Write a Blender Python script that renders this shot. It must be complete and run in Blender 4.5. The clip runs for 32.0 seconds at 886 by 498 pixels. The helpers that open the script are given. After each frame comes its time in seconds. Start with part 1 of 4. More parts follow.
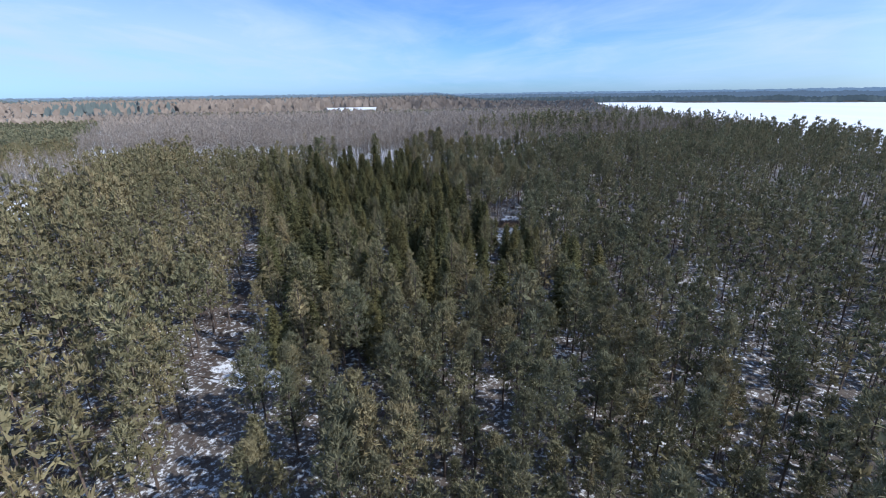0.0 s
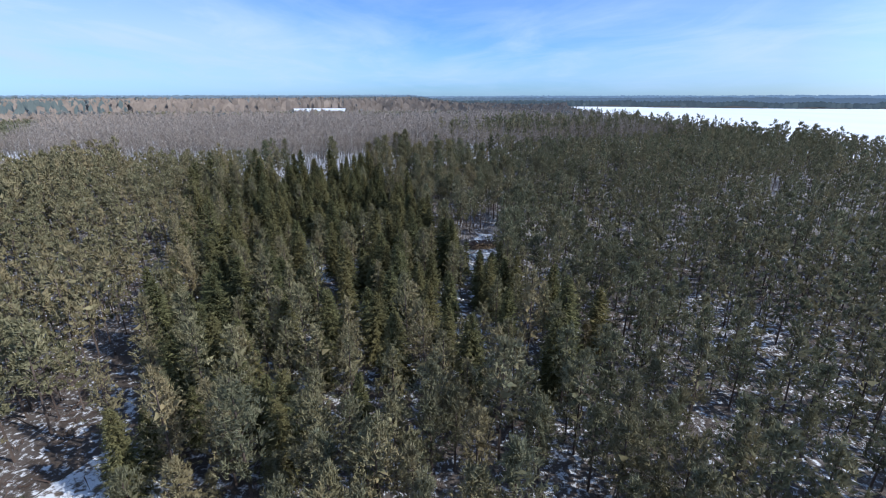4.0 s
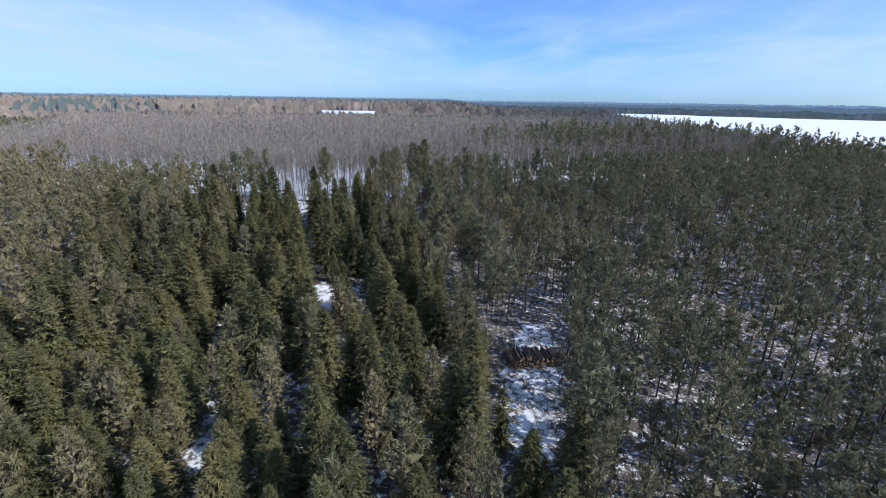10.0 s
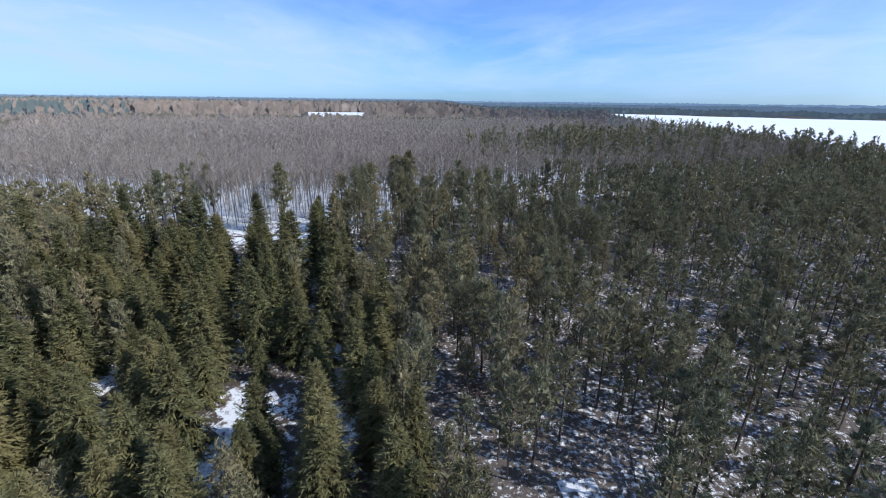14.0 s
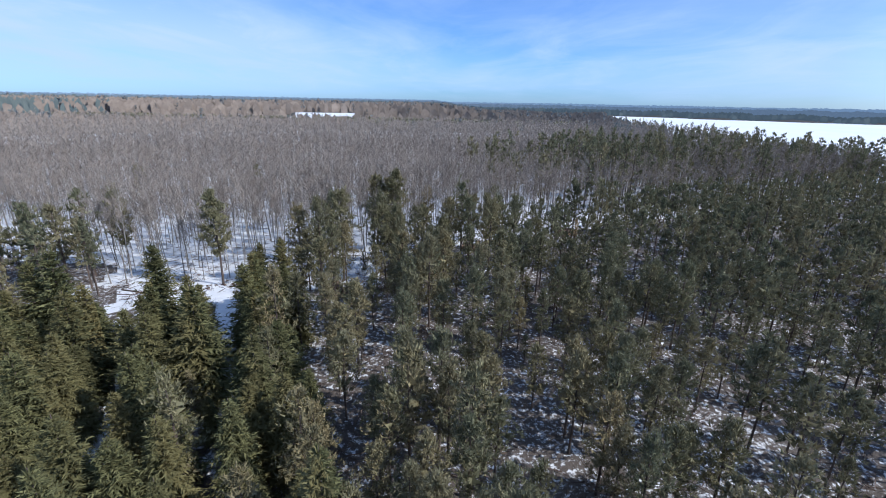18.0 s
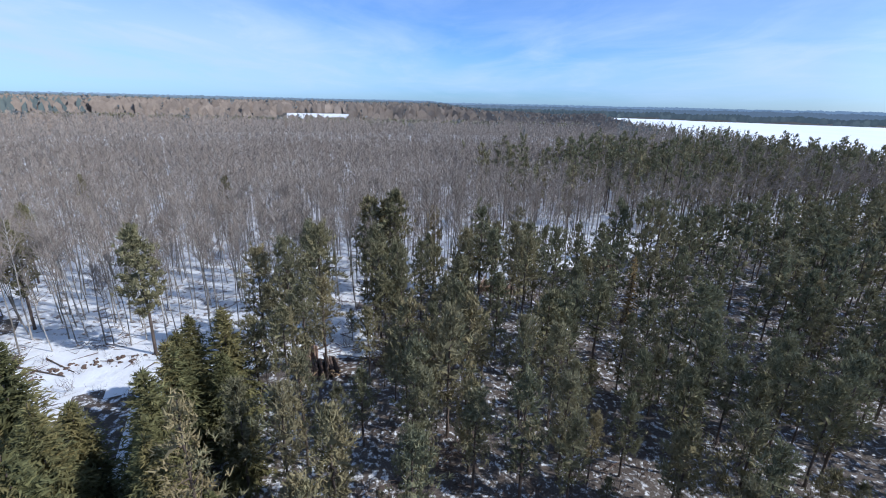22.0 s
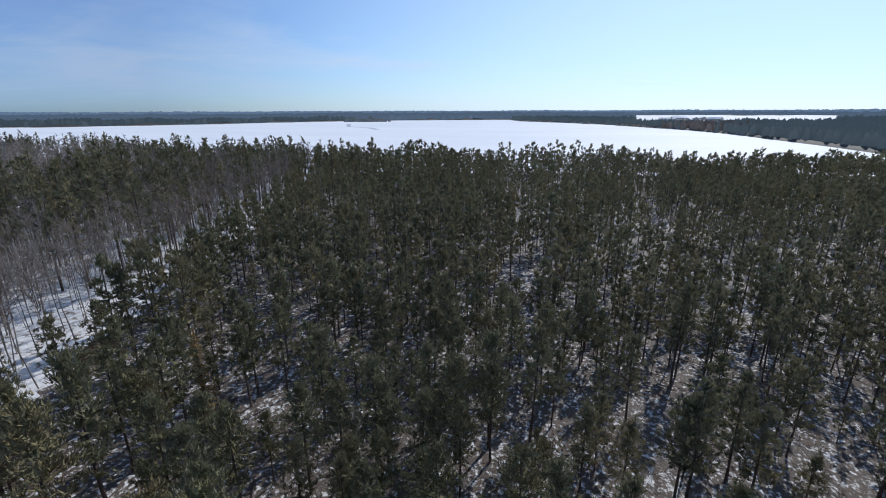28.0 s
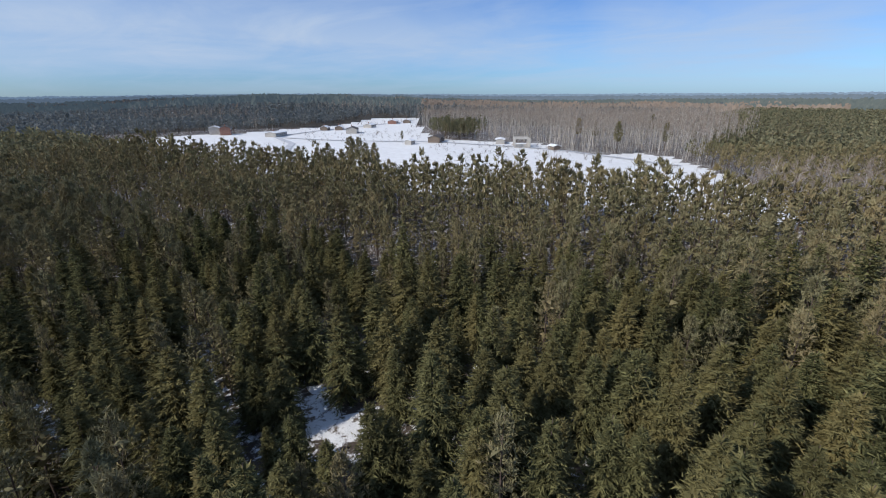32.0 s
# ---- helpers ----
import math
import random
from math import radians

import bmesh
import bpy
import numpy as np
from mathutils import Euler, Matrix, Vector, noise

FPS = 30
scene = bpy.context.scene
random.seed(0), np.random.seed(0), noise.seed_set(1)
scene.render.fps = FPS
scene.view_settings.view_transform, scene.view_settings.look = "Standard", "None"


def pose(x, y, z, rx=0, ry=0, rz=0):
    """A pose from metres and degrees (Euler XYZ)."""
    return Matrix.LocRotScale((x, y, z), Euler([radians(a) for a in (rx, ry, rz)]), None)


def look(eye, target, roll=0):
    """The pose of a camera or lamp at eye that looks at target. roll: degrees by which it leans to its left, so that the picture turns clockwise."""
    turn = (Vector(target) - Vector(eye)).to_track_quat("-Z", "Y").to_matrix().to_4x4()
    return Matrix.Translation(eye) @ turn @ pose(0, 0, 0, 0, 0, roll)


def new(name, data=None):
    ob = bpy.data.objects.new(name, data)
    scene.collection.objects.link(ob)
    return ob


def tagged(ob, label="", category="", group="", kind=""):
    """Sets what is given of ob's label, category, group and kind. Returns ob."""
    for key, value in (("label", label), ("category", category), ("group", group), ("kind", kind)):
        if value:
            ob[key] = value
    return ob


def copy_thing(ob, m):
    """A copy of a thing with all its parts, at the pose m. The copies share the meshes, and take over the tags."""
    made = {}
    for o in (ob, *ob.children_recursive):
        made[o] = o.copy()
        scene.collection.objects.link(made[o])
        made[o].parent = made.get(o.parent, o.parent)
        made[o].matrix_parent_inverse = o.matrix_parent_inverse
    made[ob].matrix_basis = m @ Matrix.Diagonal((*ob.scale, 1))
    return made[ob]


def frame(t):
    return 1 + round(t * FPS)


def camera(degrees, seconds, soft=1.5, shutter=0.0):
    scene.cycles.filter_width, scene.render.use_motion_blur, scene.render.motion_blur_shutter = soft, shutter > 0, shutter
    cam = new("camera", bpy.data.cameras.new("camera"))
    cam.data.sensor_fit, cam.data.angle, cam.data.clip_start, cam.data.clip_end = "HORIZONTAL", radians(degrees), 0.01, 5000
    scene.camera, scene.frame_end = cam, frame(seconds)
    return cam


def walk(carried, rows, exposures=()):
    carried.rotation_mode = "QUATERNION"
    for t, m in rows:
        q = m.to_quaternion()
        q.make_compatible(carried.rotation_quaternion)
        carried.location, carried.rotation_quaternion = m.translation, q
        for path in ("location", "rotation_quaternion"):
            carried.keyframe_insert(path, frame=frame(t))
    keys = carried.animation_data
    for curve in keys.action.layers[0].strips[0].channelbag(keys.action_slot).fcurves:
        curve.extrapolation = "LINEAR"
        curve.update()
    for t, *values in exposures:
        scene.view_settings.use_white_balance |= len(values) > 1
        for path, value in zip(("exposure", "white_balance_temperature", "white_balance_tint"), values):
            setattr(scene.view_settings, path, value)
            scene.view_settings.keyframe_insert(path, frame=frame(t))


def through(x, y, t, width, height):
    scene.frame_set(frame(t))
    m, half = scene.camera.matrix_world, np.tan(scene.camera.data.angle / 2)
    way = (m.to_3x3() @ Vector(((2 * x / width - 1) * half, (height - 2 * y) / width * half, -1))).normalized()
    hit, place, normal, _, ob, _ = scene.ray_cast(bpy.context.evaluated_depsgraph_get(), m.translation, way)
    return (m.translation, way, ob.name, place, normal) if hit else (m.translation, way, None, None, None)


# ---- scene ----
cam = camera(90.0, 32.0, 1.0)
# seconds, place, then yaw, pitch and roll in degrees
ROWS = [
    (0.0, 0.00, 0.00, 28.35, -0.78, -19.32, -0.86),
    (0.5, -0.27, 1.31, 28.14, -1.28, -19.29, -0.84),
    (1.0, -0.42, 2.93, 27.92, -1.80, -19.28, -0.81),
    (1.5, -0.38, 4.88, 27.73, -2.30, -19.27, -0.75),
    (2.0, -0.09, 7.05, 27.59, -2.81, -19.24, -0.67),
    (2.5, 0.53, 9.35, 27.48, -3.36, -19.20, -0.56),
    (3.0, 1.38, 11.83, 27.35, -4.02, -19.15, -0.42),
    (3.5, 2.28, 14.44, 27.22, -4.85, -19.10, -0.29),
    (5.5, 4.68, 28.30, 26.86, 0.15, -18.88, 0.51),
    (6.0, 5.06, 31.49, 26.72, 0.34, -18.98, 0.45),
    (6.5, 5.39, 34.76, 26.60, 0.37, -19.05, 0.47),
    (7.0, 5.68, 38.12, 26.50, 0.34, -19.02, 0.58),
    (7.5, 5.94, 41.47, 26.45, 0.29, -18.89, 0.72),
    (8.0, 6.20, 44.84, 26.43, 0.24, -18.75, 0.81),
    (8.5, 6.49, 48.25, 26.39, 0.17, -18.68, 0.85),
    (9.0, 6.78, 51.56, 26.30, 0.13, -18.66, 0.85),
    (9.5, 6.99, 54.66, 26.20, 0.12, -18.62, 0.83),
    (10.0, 7.13, 57.65, 26.11, 0.08, -18.55, 0.80),
    (10.5, 7.27, 60.66, 26.02, 0.01, -18.46, 0.76),
    (11.0, 7.38, 63.72, 25.94, -0.04, -18.35, 0.73),
    (11.5, 7.48, 66.77, 25.86, -0.12, -18.28, 0.71),
    (12.0, 7.57, 69.83, 25.82, -0.24, -18.28, 0.69),
    (12.5, 7.63, 72.94, 25.87, -0.42, -18.28, 0.66),
    (13.0, 7.71, 76.08, 26.01, -0.58, -18.29, 0.64),
    (13.5, 7.85, 79.23, 26.18, -0.68, -18.35, 0.63),
    (14.0, 8.00, 82.40, 26.35, -0.73, -18.47, 0.63),
    (14.5, 8.12, 85.59, 26.48, -0.76, -18.62, 0.57),
    (16.5, 8.35, 97.93, 27.02, -1.15, -18.67, 0.55),
    (17.0, 8.11, 101.41, 26.89, -1.27, -18.54, 0.71),
    (17.5, 7.83, 104.81, 26.74, -1.42, -18.44, 0.88),
    (18.0, 7.52, 108.09, 26.63, -1.57, -18.39, 1.07),
    (18.5, 7.21, 111.33, 26.55, -1.69, -18.40, 1.22),
    (19.0, 6.96, 114.53, 26.47, -1.71, -18.46, 1.31),
    (19.5, 6.83, 117.46, 26.42, -1.59, -18.52, 1.30),
    (20.0, 6.83, 119.84, 26.41, -1.44, -18.53, 1.27),
    (20.5, 6.74, 121.71, 26.44, -1.42, -18.47, 1.26),
    (21.0, 6.40, 123.22, 26.43, -1.59, -18.40, 1.28),
    (21.5, 5.93, 124.69, 26.40, -1.89, -18.33, 1.29),
    (22.0, 5.55, 126.46, 26.39, -2.22, -18.27, 1.28),
    (22.5, 5.34, 128.50, 26.44, -2.46, -18.22, 1.30),
    (23.0, 5.27, 130.63, 26.53, -2.58, -18.17, 1.33),
    (23.5, 5.29, 132.74, 26.63, -2.64, -18.11, 1.31),
    (24.0, 5.35, 134.74, 26.66, -2.67, -18.02, 1.25),
    (24.5, 5.40, 136.60, 26.64, -2.68, -17.91, 1.19),
    (26.5, 5.15, 142.06, 26.96, -17.51, -17.65, 0.96),
    (27.0, 4.94, 143.88, 26.81, -52.70, -17.19, 0.20),
    (27.5, 4.79, 144.98, 26.93, -66.15, -17.32, -0.10),
    (28.0, 5.01, 145.29, 26.92, -72.39, -17.32, -0.20),
    (28.5, 5.42, 145.24, 26.86, -86.83, -17.46, -0.55),
    (29.0, 5.82, 145.11, 26.83, -101.68, -17.71, -0.75),
    (29.5, 6.30, 144.65, 26.71, -121.11, -17.98, -0.95),
    (30.0, 6.82, 144.24, 26.62, -146.83, -18.25, -0.97),
    (30.5, 7.09, 143.77, 26.57, -170.94, -18.51, -1.00),
    (31.0, 7.21, 143.34, 26.53, -197.08, -18.77, -0.78),
    (31.5, 7.30, 143.12, 26.55, -214.25, -19.03, -0.55),
    (32.0, 7.40, 142.92, 26.55, -226.85, -19.16, -0.37),
]
# seconds, stops, white balance
EXPOSURES = [(0.0, 0.10, 5750, 10), (24.5, 0.06, 5750, 10), (27.0, -0.16, 5850, 10), (28.5, -0.74, 6200, 10), (30.0, -1.15, 6550, 10), (31.0, -0.84, 6650, 10), (32.0, -0.30, 6500, 10)]
walk(cam, [(t, pose(x, y, z, 0, 0, yaw) @ pose(0, 0, 0, 90 + pitch) @ pose(0, 0, 0, 0, 0, roll)) for t, x, y, z, yaw, pitch, roll in ROWS], EXPOSURES)

# ---- light: a clear late-winter day with thin high cloud ----
SUN_AZ, SUN_EL = radians(108), radians(37)   # clockwise from +y
sun = new("sun", bpy.data.lights.new("sun", "SUN"))
sun.data.energy, sun.data.angle, sun.data.color = 4.6, radians(0.55), (1.0, 0.955, 0.89)
sun.matrix_world = look((0, 0, 0), (-math.sin(SUN_AZ) * math.cos(SUN_EL), -math.cos(SUN_AZ) * math.cos(SUN_EL), -math.sin(SUN_EL)))

world = bpy.data.worlds.new("sky")
scene.world = world
world.use_nodes = True


class Nodes:
    """Short-hand for building a node tree."""

    def __init__(self, tree):
        self.tree = tree
        tree.nodes.clear()

    def add(self, kind, inputs=None):
        node = self.tree.nodes.new(kind)
        for name, v in (inputs or {}).items():
            node.inputs[name].default_value = v
        return node

    def link(self, a, b):
        self.tree.links.new(a, b)

    def noise(self, coords, scale, detail=4.0, rough=0.55, distortion=0.0):
        n = self.add("ShaderNodeTexNoise", inputs={"Scale": scale, "Detail": detail, "Roughness": rough, "Distortion": distortion})
        self.link(coords, n.inputs["Vector"])
        return n.outputs["Fac"]

    def ramp(self, fac, *stops):
        n = self.add("ShaderNodeValToRGB")
        ramp = n.color_ramp
        while len(ramp.elements) < len(stops):
            ramp.elements.new(0.5)
        for e, (p, c) in zip(ramp.elements, stops):
            e.position = p
            e.color = (c, c, c, 1) if isinstance(c, (int, float)) else (*c, 1)
        self.link(fac, n.inputs["Fac"])
        return n.outputs["Color"]

    def mix(self, fac, a, b, blend="MIX"):
        n = self.add("ShaderNodeMix")
        n.data_type, n.blend_type = "RGBA", blend
        for socket, v in ((n.inputs[0], fac), (n.inputs[6], a), (n.inputs[7], b)):
            if isinstance(v, (int, float)):
                socket.default_value = v
            elif isinstance(v, tuple):
                socket.default_value = (*v, 1)
            else:
                self.link(v, socket)
        return n.outputs[2]

    def math(self, op, a, b=0.0):
        n = self.add("ShaderNodeMath")
        n.operation = op
        for socket, v in zip(n.inputs, (a, b)):
            if isinstance(v, (int, float)):
                socket.default_value = v
            else:
                self.link(v, socket)
        return n.outputs[0]

    def mapped(self, coords, scale=(1, 1, 1), turn=(0, 0, 0)):
        n = self.add("ShaderNodeMapping")
        n.inputs["Scale"].default_value = scale
        n.inputs["Rotation"].default_value = turn
        self.link(coords, n.inputs["Vector"])
        return n.outputs["Vector"]


w = Nodes(world.node_tree)
sky = w.add("ShaderNodeTexSky")
sky.sky_type, sky.sun_disc, sky.sun_elevation, sky.sun_rotation = "NISHITA", False, SUN_EL, SUN_AZ
sky.altitude, sky.air_density, sky.dust_density, sky.ozone_density = 300, 1.0, 0.35, 2.2
way = w.add("ShaderNodeTexCoord").outputs["Generated"]
flat = w.add("ShaderNodeSeparateXYZ")
w.link(way, flat.inputs[0])
height = w.math("MAXIMUM", flat.outputs[2], 0.0)
# cirrus lies on a plane high above, so that it stretches towards the horizon
deep = w.math("ADD", height, 0.10)
plane = w.add("ShaderNodeCombineXYZ")
w.link(w.math("DIVIDE", flat.outputs[0], deep), plane.inputs[0])
w.link(w.math("DIVIDE", flat.outputs[1], deep), plane.inputs[1])
veil = w.ramp(w.noise(w.mapped(plane.outputs[0], (0.20, 0.20, 1), (0, 0, radians(38))), 1.0, 6.0, 0.5, 0.6), (0.36, 0.0), (0.58, 1.0))
wisps = w.ramp(w.noise(w.mapped(plane.outputs[0], (0.55, 0.35, 1), (0, 0, radians(75))), 1.6, 8.0, 0.62, 0.8), (0.45, 0.0), (0.8, 0.5))
cover = w.math("MULTIPLY", w.math("ADD", w.math("MULTIPLY", veil, 0.80), wisps), w.ramp(height, (0.0, 0.10), (0.035, 0.75), (0.10, 1.0), (0.17, 0.6)))
tint = w.ramp(height, (0.0, (0.46, 0.74, 1.28)), (0.08, (0.52, 0.80, 1.28)), (0.17, (0.38, 0.70, 1.22)), (0.5, (0.6, 0.85, 1.18)))
# whiter towards the sun
aim = w.add("ShaderNodeVectorMath")
aim.operation = "DOT_PRODUCT"
w.link(way, aim.inputs[0])
aim.inputs[1].default_value = (math.sin(SUN_AZ), math.cos(SUN_AZ), 0.0)
tint = w.mix(w.ramp(aim.outputs["Value"], (0.1, 0.0), (0.95, 1.0)), tint, (0.66, 0.80, 0.98))
blue = w.mix(1.0, sky.outputs[0], tint, "MULTIPLY")
cover = w.math("MAXIMUM", cover, w.math("MULTIPLY", w.ramp(aim.outputs["Value"], (0.25, 0.0), (0.95, 0.85)), w.ramp(height, (0.0, 0.85), (0.25, 0.7), (0.5, 0.2))))
clouded = w.mix(cover, blue, (4.5, 5.7, 7.6))
clouded = w.mix(w.ramp(aim.outputs["Value"], (0.38, 0.0), (0.97, 1.0)), clouded, w.mix(1.0, clouded, (1.72, 1.70, 1.60), "MULTIPLY"))
back = w.add("ShaderNodeBackground", inputs={"Strength": 0.125})
w.link(clouded, back.inputs["Color"])
w.link(back.outputs[0], w.add("ShaderNodeOutputWorld").inputs["Surface"])

# ---- materials ----
def material(name):
    m = bpy.data.materials.new(name)
    m.use_nodes = True
    n = Nodes(m.node_tree)
    n.out = n.add("ShaderNodeOutputMaterial")
    return m, n


def surface(n, colour, rough=0.8, bump=None, strength=0.3, distance=0.05, metallic=0.0, specular=0.3):
    b = n.add("ShaderNodeBsdfPrincipled", inputs={"Roughness": rough, "Metallic": metallic, "Specular IOR Level": specular})
    if isinstance(colour, tuple):
        b.inputs["Base Color"].default_value = (*colour, 1)
    else:
        n.link(colour, b.inputs["Base Color"])
    if bump is not None:
        k = n.add("ShaderNodeBump", inputs={"Strength": strength, "Distance": distance})
        n.link(bump, k.inputs["Height"])
        n.link(k.outputs[0], b.inputs["Normal"])
    n.link(b.outputs[0], n.out.inputs["Surface"])
    return b


def place(n):
    return n.add("ShaderNodeNewGeometry").outputs["Position"]


def needles(name, dark, light, warm, through=0.22):
    """Conifer foliage: tone differs from tree to tree, from tuft to tuft and along the stand."""
    m, n = material(name)
    p = place(n)
    island = n.add("ShaderNodeNewGeometry").outputs["Random Per Island"]
    tree = n.noise(p, 0.22, 2.0)
    stand = n.noise(p, 0.03, 3.0)
    own = n.add("ShaderNodeObjectInfo").outputs["Random"]
    cell = n.add("ShaderNodeTexVoronoi", inputs={"Scale": 0.34})
    cell.voronoi_dimensions = "2D"
    n.link(p, cell.inputs["Vector"])
    split = n.add("ShaderNodeSeparateColor")
    n.link(cell.outputs["Color"], split.inputs[0])
    tone = n.mix(n.ramp(island, (0.0, 0.0), (1.0, 1.0)), dark, light)
    each = n.math("ADD", n.math("MULTIPLY", split.outputs[0], 0.55), n.math("ADD", n.math("MULTIPLY", tree, 0.35), n.math("MULTIPLY", own, 0.1)))
    tone = n.mix(n.ramp(each, (0.38, 0.0), (0.78, 0.85)), tone, warm)
    tone = n.mix(n.ramp(split.outputs[1], (0.35, 0.0), (1.0, 0.55)), tone, dark)
    tone = n.mix(n.ramp(stand, (0.3, 0.0), (0.7, 0.45)), tone, n.mix(0.5, dark, warm))
    d = n.add("ShaderNodeBsdfDiffuse")
    t = n.add("ShaderNodeBsdfTranslucent")
    n.link(tone, d.inputs["Color"])
    n.link(tone, t.inputs["Color"])
    s = n.add("ShaderNodeMixShader", inputs={"Fac": through})
    n.link(d.outputs[0], s.inputs[1])
    n.link(t.outputs[0], s.inputs[2])
    n.link(s.outputs[0], n.out.inputs["Surface"])
    return m


def bark(name, dark, light, scale=3.0):
    m, n = material(name)
    p = place(n)
    grain = n.noise(n.mapped(p, (1, 1, 0.25)), scale, 6.0, 0.65)
    own = n.noise(p, 0.3, 1.0)
    c = n.mix(n.ramp(grain, (0.3, 0.0), (0.7, 1.0)), dark, light)
    c = n.mix(n.ramp(own, (0.35, 0.0), (0.65, 0.5)), c, dark)
    surface(n, c, 0.9, grain, 0.6, 0.03)
    return m


PINE = needles("pine_needles", (0.092, 0.095, 0.058), (0.285, 0.280, 0.168), (0.290, 0.242, 0.140), 0.26)
# Yellow-green pines; the sun's brightening is put into these tones as well.
PINE_WEST = needles("sunlit_pine_needles", (0.100, 0.096, 0.054), (0.308, 0.280, 0.156), (0.305, 0.238, 0.128), 0.04)
SPRUCE = needles("spruce_needles", (0.042, 0.048, 0.024), (0.212, 0.204, 0.092), (0.225, 0.184, 0.080), 0.05)
# Haze of the distance is mixed into these needles as pale blue-grey.
HAZY_NEEDLES = needles("haze_tinted_needles", (0.115, 0.135, 0.142), (0.245, 0.268, 0.268), (0.235, 0.232, 0.215), 0.35)
PINE_BARK = bark("pine_bark", (0.055, 0.042, 0.036), (0.19, 0.140, 0.108), 5.0)
ASPEN_BARK = bark("aspen_bark", (0.092, 0.082, 0.070), (0.37, 0.335, 0.29), 3.5)
BIRCH_BARK = bark("birch_bark", (0.22, 0.19, 0.165), (0.62, 0.58, 0.52), 2.0)
TWIG = bark("aspen_twigs", (0.205, 0.165, 0.134), (0.400, 0.335, 0.280), 0.4)


def snowy(name, litter, amount, fine=1.3):
    """Old snow with litter, twigs and bare ground showing through."""
    m, n = material(name)
    p = place(n)
    broad, small = n.noise(p, 0.055, 4.0), n.noise(n.mapped(p, (1, 1, 1)), fine, 7.0, 0.68)
    grit = n.noise(p, 9.0, 4.0, 0.7)
    show = n.math("ADD", n.math("MULTIPLY", broad, 0.15), n.math("MULTIPLY", small, 0.90))
    mask = n.ramp(show, (amount, 0.0), (amount + 0.09, 1.0))
    snow = n.mix(n.ramp(n.noise(p, 0.4, 5.0), (0.3, 0.0), (0.7, 1.0)), (0.80, 0.80, 0.80), (0.70, 0.69, 0.68))
    ground = n.mix(n.ramp(grit, (0.3, 0.0), (0.7, 1.0)), litter[0], litter[1])
    rise = n.math("ADD", n.math("MULTIPLY", n.noise(p, 0.9, 6.0), 0.6), n.math("MULTIPLY", grit, 0.12))
    surface(n, n.mix(mask, snow, ground), 0.75, rise, 0.6, 0.5, specular=0.25)
    return m


FOREST_FLOOR = snowy("forest_floor", ((0.058, 0.047, 0.039), (0.165, 0.132, 0.108)), 0.412, 2.3)
CLEARING_SNOW = snowy("clearing_snow", ((0.08, 0.062, 0.048), (0.19, 0.145, 0.11)), 0.525)
# Needle litter, darkened further to stand in for shadow in the rides.
SPRUCE_FLOOR = snowy("shaded_litter_floor", ((0.040, 0.032, 0.026), (0.12, 0.090, 0.068)), 0.42)
OPEN_SNOW = snowy("open_snow", ((0.14, 0.11, 0.08), (0.30, 0.25, 0.19)), 0.70, 0.25)
ASPEN_FLOOR = snowy("aspen_floor", ((0.12, 0.09, 0.07), (0.26, 0.20, 0.16)), 0.545)
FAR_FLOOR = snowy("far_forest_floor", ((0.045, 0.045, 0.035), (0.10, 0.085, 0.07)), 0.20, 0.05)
m, n = material("lake_snow")
p = place(n)
surface(n, n.mix(n.ramp(n.noise(n.mapped(p, (1, 0.3, 1)), 0.01, 5.0), (0.35, 0.0), (0.7, 1.0)), (0.84, 0.84, 0.84), (0.76, 0.77, 0.78)), 0.7, n.noise(p, 0.3, 4.0), 0.2, 0.3)
LAKE_SNOW = m


def plain(name, dark, light, scale=0.02, rough=0.9, metallic=0.0):
    m, n = material(name)
    p = place(n)
    g = n.noise(p, scale, 5.0, 0.65)
    surface(n, n.mix(n.ramp(g, (0.3, 0.0), (0.7, 1.0)), dark, light), rough, g, 0.2, 0.02, metallic)
    return m


FAR_ASPEN = plain("far_aspen_woods", (0.20, 0.152, 0.118), (0.36, 0.285, 0.225), 0.06)


def hazy_backdrop(name, dark, light, haze_tint, glow):
    """Woods far off; the haze before them is put in as blue emission."""
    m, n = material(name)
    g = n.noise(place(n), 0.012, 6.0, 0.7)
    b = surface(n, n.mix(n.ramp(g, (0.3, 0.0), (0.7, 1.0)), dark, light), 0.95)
    b.inputs["Emission Color"].default_value = (*haze_tint, 1)
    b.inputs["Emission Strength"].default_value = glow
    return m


# Painted haze: bluer tones and a stronger glow with each distance.
MID_WOODS = hazy_backdrop("hazy_dark_woods", (0.065, 0.078, 0.062), (0.125, 0.130, 0.100), (0.15, 0.21, 0.28), 0.30)
RIDGE = hazy_backdrop("distant_woods", (0.06, 0.08, 0.09), (0.12, 0.13, 0.13), (0.17, 0.24, 0.34), 0.55)
RIDGE_FAR = hazy_backdrop("hazy_horizon_woods", (0.08, 0.11, 0.14), (0.15, 0.17, 0.19), (0.19, 0.28, 0.41), 0.75)
SCRUB = bark("brown_scrub", (0.075, 0.050, 0.038), (0.19, 0.13, 0.10), 2.0)
LOG_BARK = bark("reddish_log_bark", (0.15, 0.095, 0.065), (0.32, 0.215, 0.155), 3.0)
CUT_WOOD = plain("cut_log_ends", (0.30, 0.20, 0.11), (0.52, 0.37, 0.22), 6.0)
BRICK = plain("red_brick", (0.20, 0.10, 0.075), (0.32, 0.18, 0.14), 1.5)
RENDERED = plain("pale_rendered_wall", (0.34, 0.32, 0.29), (0.46, 0.43, 0.39), 0.8)
BOARDS = plain("weathered_boards", (0.12, 0.095, 0.075), (0.24, 0.19, 0.15), 2.0)
CONCRETE = plain("concrete", (0.36, 0.34, 0.31), (0.52, 0.49, 0.45), 1.2)
